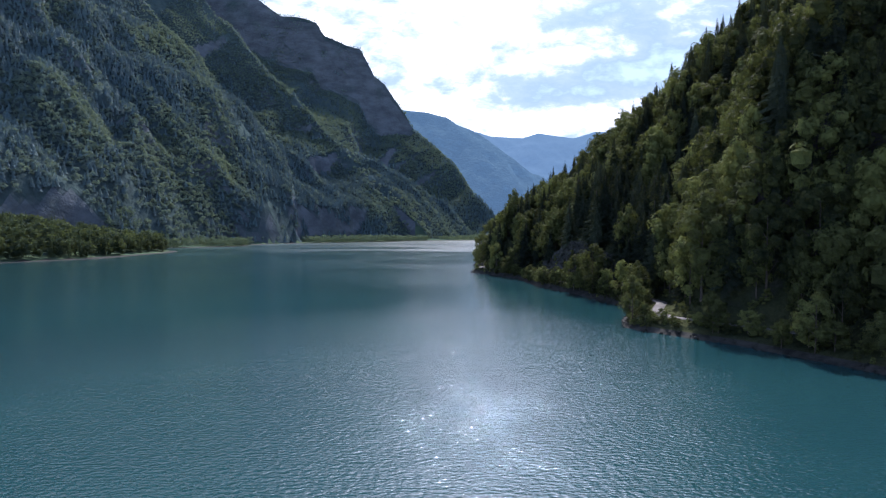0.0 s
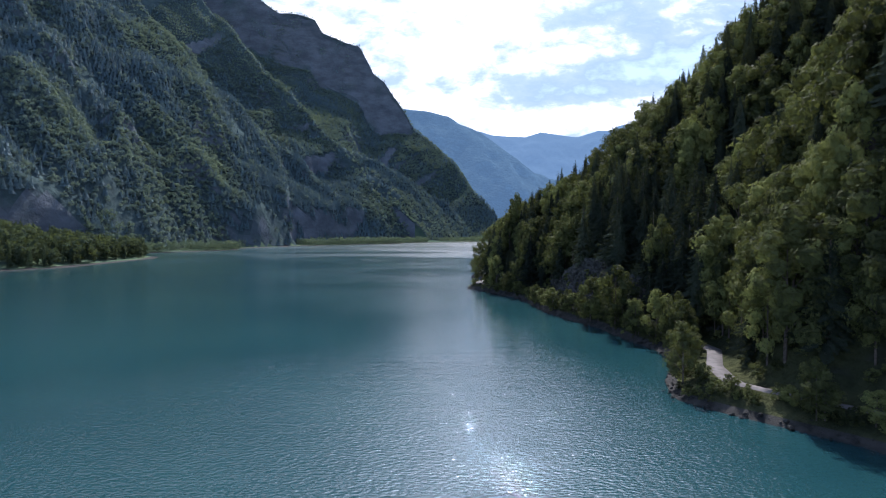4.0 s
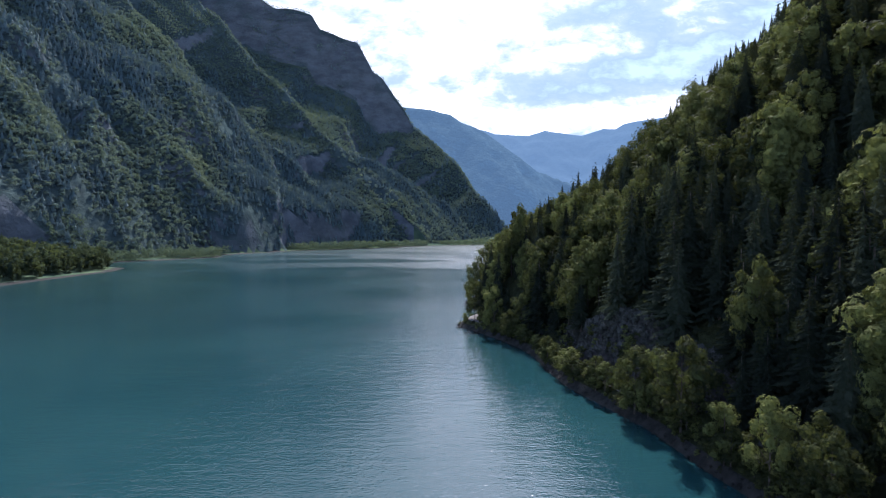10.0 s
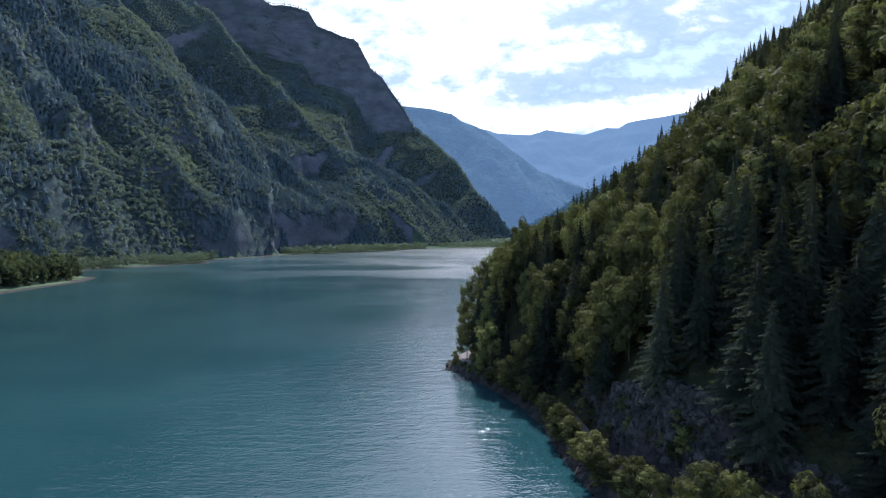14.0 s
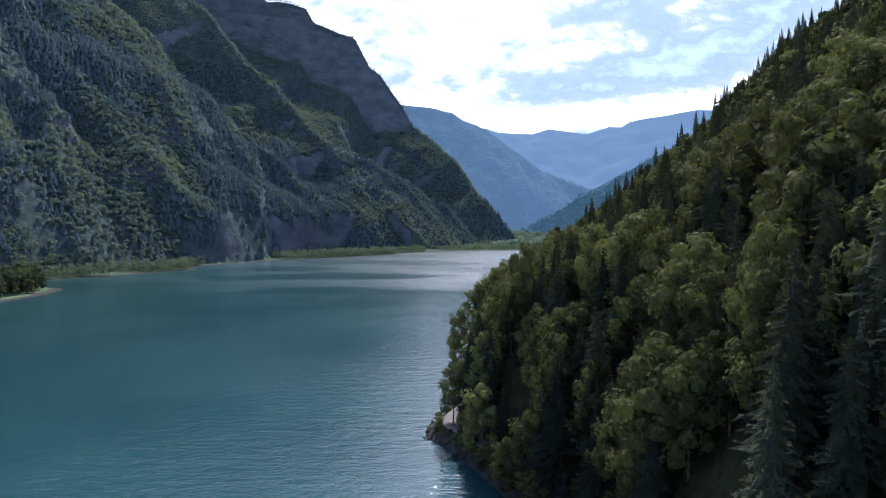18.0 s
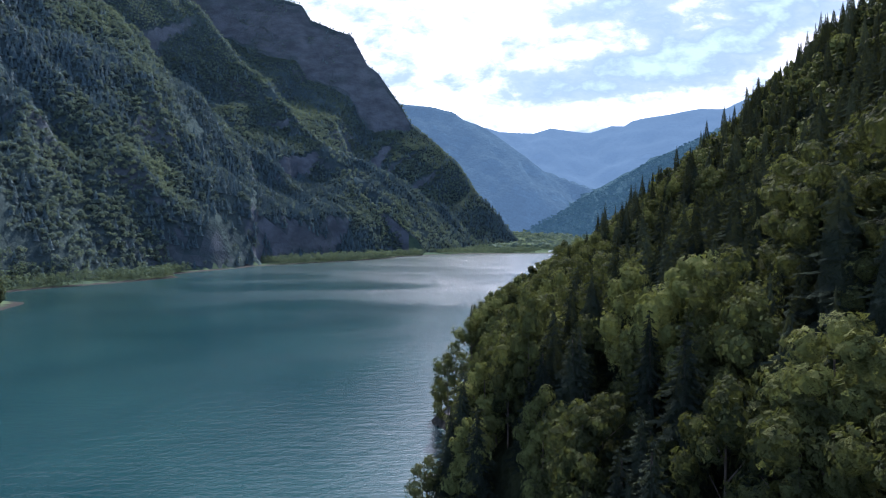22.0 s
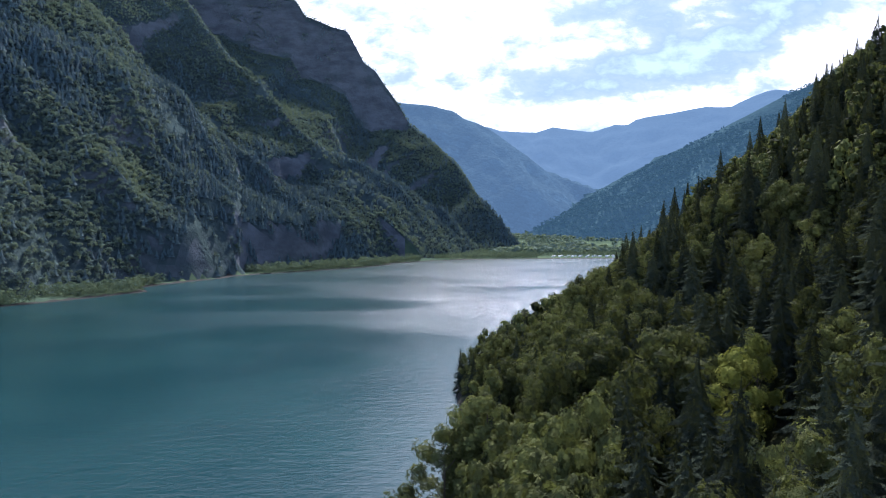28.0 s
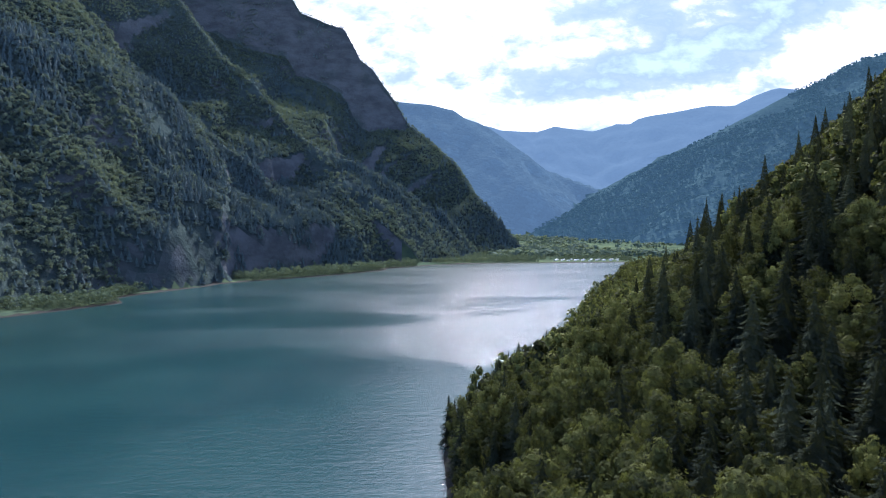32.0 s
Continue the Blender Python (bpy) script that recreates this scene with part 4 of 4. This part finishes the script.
def build_valley_woods():
    p = jitter_grid(-300, 2300, 1800, 3420, 14.0)
    z, own = land(p[:, 0], p[:, 1])
    patch = fractal(p[:, 0], p[:, 1], 260, 3, 41.0)
    chance = RNG.random(len(p))
    tall = RNG.uniform(10, 20, len(p))
    var = [far_spruce(170 + k) for k in range(3)] + [far_crown(180 + k, 18, 0.24) for k in range(3)]
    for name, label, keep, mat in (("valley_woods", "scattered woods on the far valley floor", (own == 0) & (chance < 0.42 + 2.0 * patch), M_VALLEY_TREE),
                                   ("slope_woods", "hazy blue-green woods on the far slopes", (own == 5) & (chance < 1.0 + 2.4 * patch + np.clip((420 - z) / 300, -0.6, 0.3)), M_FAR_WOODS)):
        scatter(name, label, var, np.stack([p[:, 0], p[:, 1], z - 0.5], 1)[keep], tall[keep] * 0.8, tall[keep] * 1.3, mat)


build_hill_woods()
build_wall_woods()
build_valley_woods()


# ---- lakeside road, bank and shrubs ----
def build_road():
    ys = np.arange(124, 447, 2.5)
    edge = np.interp(ys, SHORE[:, 1], SHORE[:, 0]) + road_off(ys)
    offs = np.array([-1.75, -1.65, 0.0, 1.65, 1.75])
    zs = np.array([-0.1, 0.06, 0.12, 0.06, -0.1])
    V = np.stack([edge[:, None] + offs, np.repeat(ys[:, None], 5, 1), ROAD_Z + np.repeat(zs[None], len(ys), 0)], -1)
    i = np.arange(len(ys) * 5).reshape(len(ys), 5)
    q = np.stack([i[:-1, :-1], i[:-1, 1:], i[1:, 1:], i[1:, :-1]], -1).reshape(-1, 4)
    tagged(new("road", mesh_from("road", V.reshape(-1, 3), q.ravel(), np.full(len(q), 4), M_ROAD, True)), "pale gravel road along the lake bank", "road", kind="structure")


def build_stones():
    n = 1300
    y = RNG.uniform(90, 460, n)
    d = RNG.normal(0.4, 1.1, n)
    x = np.interp(y, SHORE[:, 1], SHORE[:, 0]) + d
    pl = np.stack([x, y, land(x, y)[0] - 0.05], 1)
    size = 0.15 + RNG.random(n) ** 2.5 * 0.6 * np.where(RNG.random(n) < 0.06, 2.0, 1)
    var = [lump(np.array([0, 0, 0.3]), np.array([0.5, 0.42, 0.36]), np.random.default_rng(200 + k), 4, 5) for k in range(4)]
    scatter("bank_stones", "grey boulders and stones on the lake bank", var, pl, size, size * 1.2, M_SHINGLE, "stones")


def build_cliff():
    """Broken ledges of the rock face above the road."""
    n = 1500
    y = RNG.normal(256, 24, n)
    db = 8.7 + 4.2 * RNG.random(n)
    x = np.interp(y, SHORE[:, 1], SHORE[:, 0]) + db * road_off(y) / 6
    pl = np.stack([x, y, land(x, y)[0] - 0.6], 1)
    size = 0.5 + 1.6 * RNG.random(n) ** 2
    var = [lump(np.array([0, 0, 0.35]), np.array([0.4, 0.85, 0.4]), np.random.default_rng(230 + k), 4, 5, (0.5, 1.4)) for k in range(5)]
    scatter("cliff_ledges", "dark grey broken rock ledges above the lakeside road", var, pl, size * 1.3, size * 0.8, M_CLIFF, "rock")


def build_shrubs():
    meshes = []
    for k in range(5):
        v, f = broadleaf(220 + k, 320, 0.047, 7)
        v = v * np.array([1.35, 1.35, 1.25]) - np.array([0, 0, 0.24])
        meshes.append(tri_mesh("shrub", (v, f), M_BROAD_ONE))
    for k in range(330):
        y = RNG.uniform(138, 440) if k < 250 else RNG.uniform(100, 175)
        d = (RNG.uniform(0.8, 3.7) if k % 3 else RNG.uniform(8.6, 10.5 if k < 250 else 16)) * float(road_off(y)) / 6
        x = float(np.interp(y, SHORE[:, 1], SHORE[:, 0])) + d
        z = float(land(np.array([x]), np.array([y]))[0][0])
        h = RNG.uniform(1.2, 3.2) * (1.0 if d > 3 else 0.6) * (1.35 if 235 < y < 335 else 1.0)
        o = new("shrub", meshes[k % 5])
        o.matrix_world = Matrix.Translation((x, y, z - 0.1)) @ pose(0, 0, 0, 0, 0, RNG.uniform(0, 360)) @ Matrix.Diagonal((h, h, h, 1))
        tagged(o, "leafy green shrub on the stony lake bank" if d < 8 else "leafy green shrub at the roadside below the rock", "shrub", "lakeside shrubs")


build_road()
build_stones()
build_cliff()
build_shrubs()


# ---- campsite on the far shore ----
def part(name, bm, mat, parent, label=""):
    me = bpy.data.meshes.new(name)
    bm.to_mesh(me)
    bm.free()
    me.materials.append(mat)
    ob = new(name, me)
    ob.parent = parent
    return tagged(ob, label)


def box(bm, x0, x1, y0, y1, z0, z1, bevel=0.0):
    r = bmesh.ops.create_cube(bm, size=1.0)
    for v in r["verts"]:
        v.co = Vector(((x0 + x1) / 2 + v.co.x * (x1 - x0), (y0 + y1) / 2 + v.co.y * (y1 - y0), (z0 + z1) / 2 + v.co.z * (z1 - z0)))
    if bevel:
        bmesh.ops.bevel(bm, geom=list({e for v in r["verts"] for e in v.link_edges}), offset=bevel, segments=2, affect="EDGES")


M_CARAVAN = two_tone("caravan_paint", (0.74, 0.74, 0.72), (0.82, 0.82, 0.80), 0.6, 0.35, gloss=0.5)
M_DARK = two_tone("dark_glass", (0.03, 0.035, 0.04), (0.05, 0.055, 0.06), 2.0, 0.15, gloss=0.5)
M_CANVAS = two_tone("awning_canvas", (0.45, 0.47, 0.46), (0.62, 0.62, 0.58), 1.0)


def build_caravan():
    e = new("caravan")
    tagged(e, "white touring caravan on the lakeside campsite", "caravan", "caravans on the campsite")
    bm = bmesh.new()
    box(bm, -3.0, 3.0, -1.15, 1.15, 0.55, 2.75, 0.28)
    part("body", bm, M_CARAVAN, e)
    for x0, x1 in ((-2.3, -0.9), (0.6, 2.2)):
        bm = bmesh.new()
        box(bm, x0, x1, -1.19, -1.12, 1.5, 2.2, 0.02)
        part("window", bm, M_DARK, e)
    for y in (-1.0, 1.0):
        bm = bmesh.new()
        bmesh.ops.create_cone(bm, cap_ends=True, segments=14, radius1=0.36, radius2=0.36, depth=0.22, matrix=pose(0, y, 0.36, 90))
        part("wheel", bm, M_DARK, e)
    bm = bmesh.new()
    box(bm, 3.0, 4.3, -0.06, 0.06, 0.45, 0.55)
    part("drawbar", bm, M_DARK, e)
    return e


def build_tent():
    e = new("tent")
    tagged(e, "pale ridge tent on the lakeside campsite", "tent", "tents on the campsite")
    bm = bmesh.new()
    pts = [bm.verts.new(p) for p in ((-2, -1.6, 0), (2, -1.6, 0), (2, 1.6, 0), (-2, 1.6, 0), (-1.8, 0, 2.1), (1.8, 0, 2.1))]
    for f in ((0, 1, 5, 4), (2, 3, 4, 5), (0, 4, 3), (1, 2, 5), (0, 3, 2, 1)):
        bm.faces.new([pts[k] for k in f])
    part("canopy", bm, M_CANVAS, e)
    bm = bmesh.new()
    box(bm, 1.9, 2.04, -0.4, 0.4, 0.0, 1.2)
    part("flap", bm, M_DARK, e)
    return e


def build_campsite():
    firsts = [build_caravan(), build_tent()]
    for k in range(30):
        x = 250 + k * 5.0 + RNG.uniform(-1.5, 1.5)
        y = 1695 + RNG.uniform(0, 10) + 14 * (k % 3)
        z = float(land(np.array([x]), np.array([y]))[0][0]) - 0.02
        m = pose(x, y, z, 0, 0, RNG.uniform(-25, 25) + (180 if k % 2 else 0))
        src = firsts[1] if k % 4 == 3 else firsts[0]
        if k in (0, 3):
            src.matrix_world = m
        else:
            copy_thing(src, m)


build_campsite()
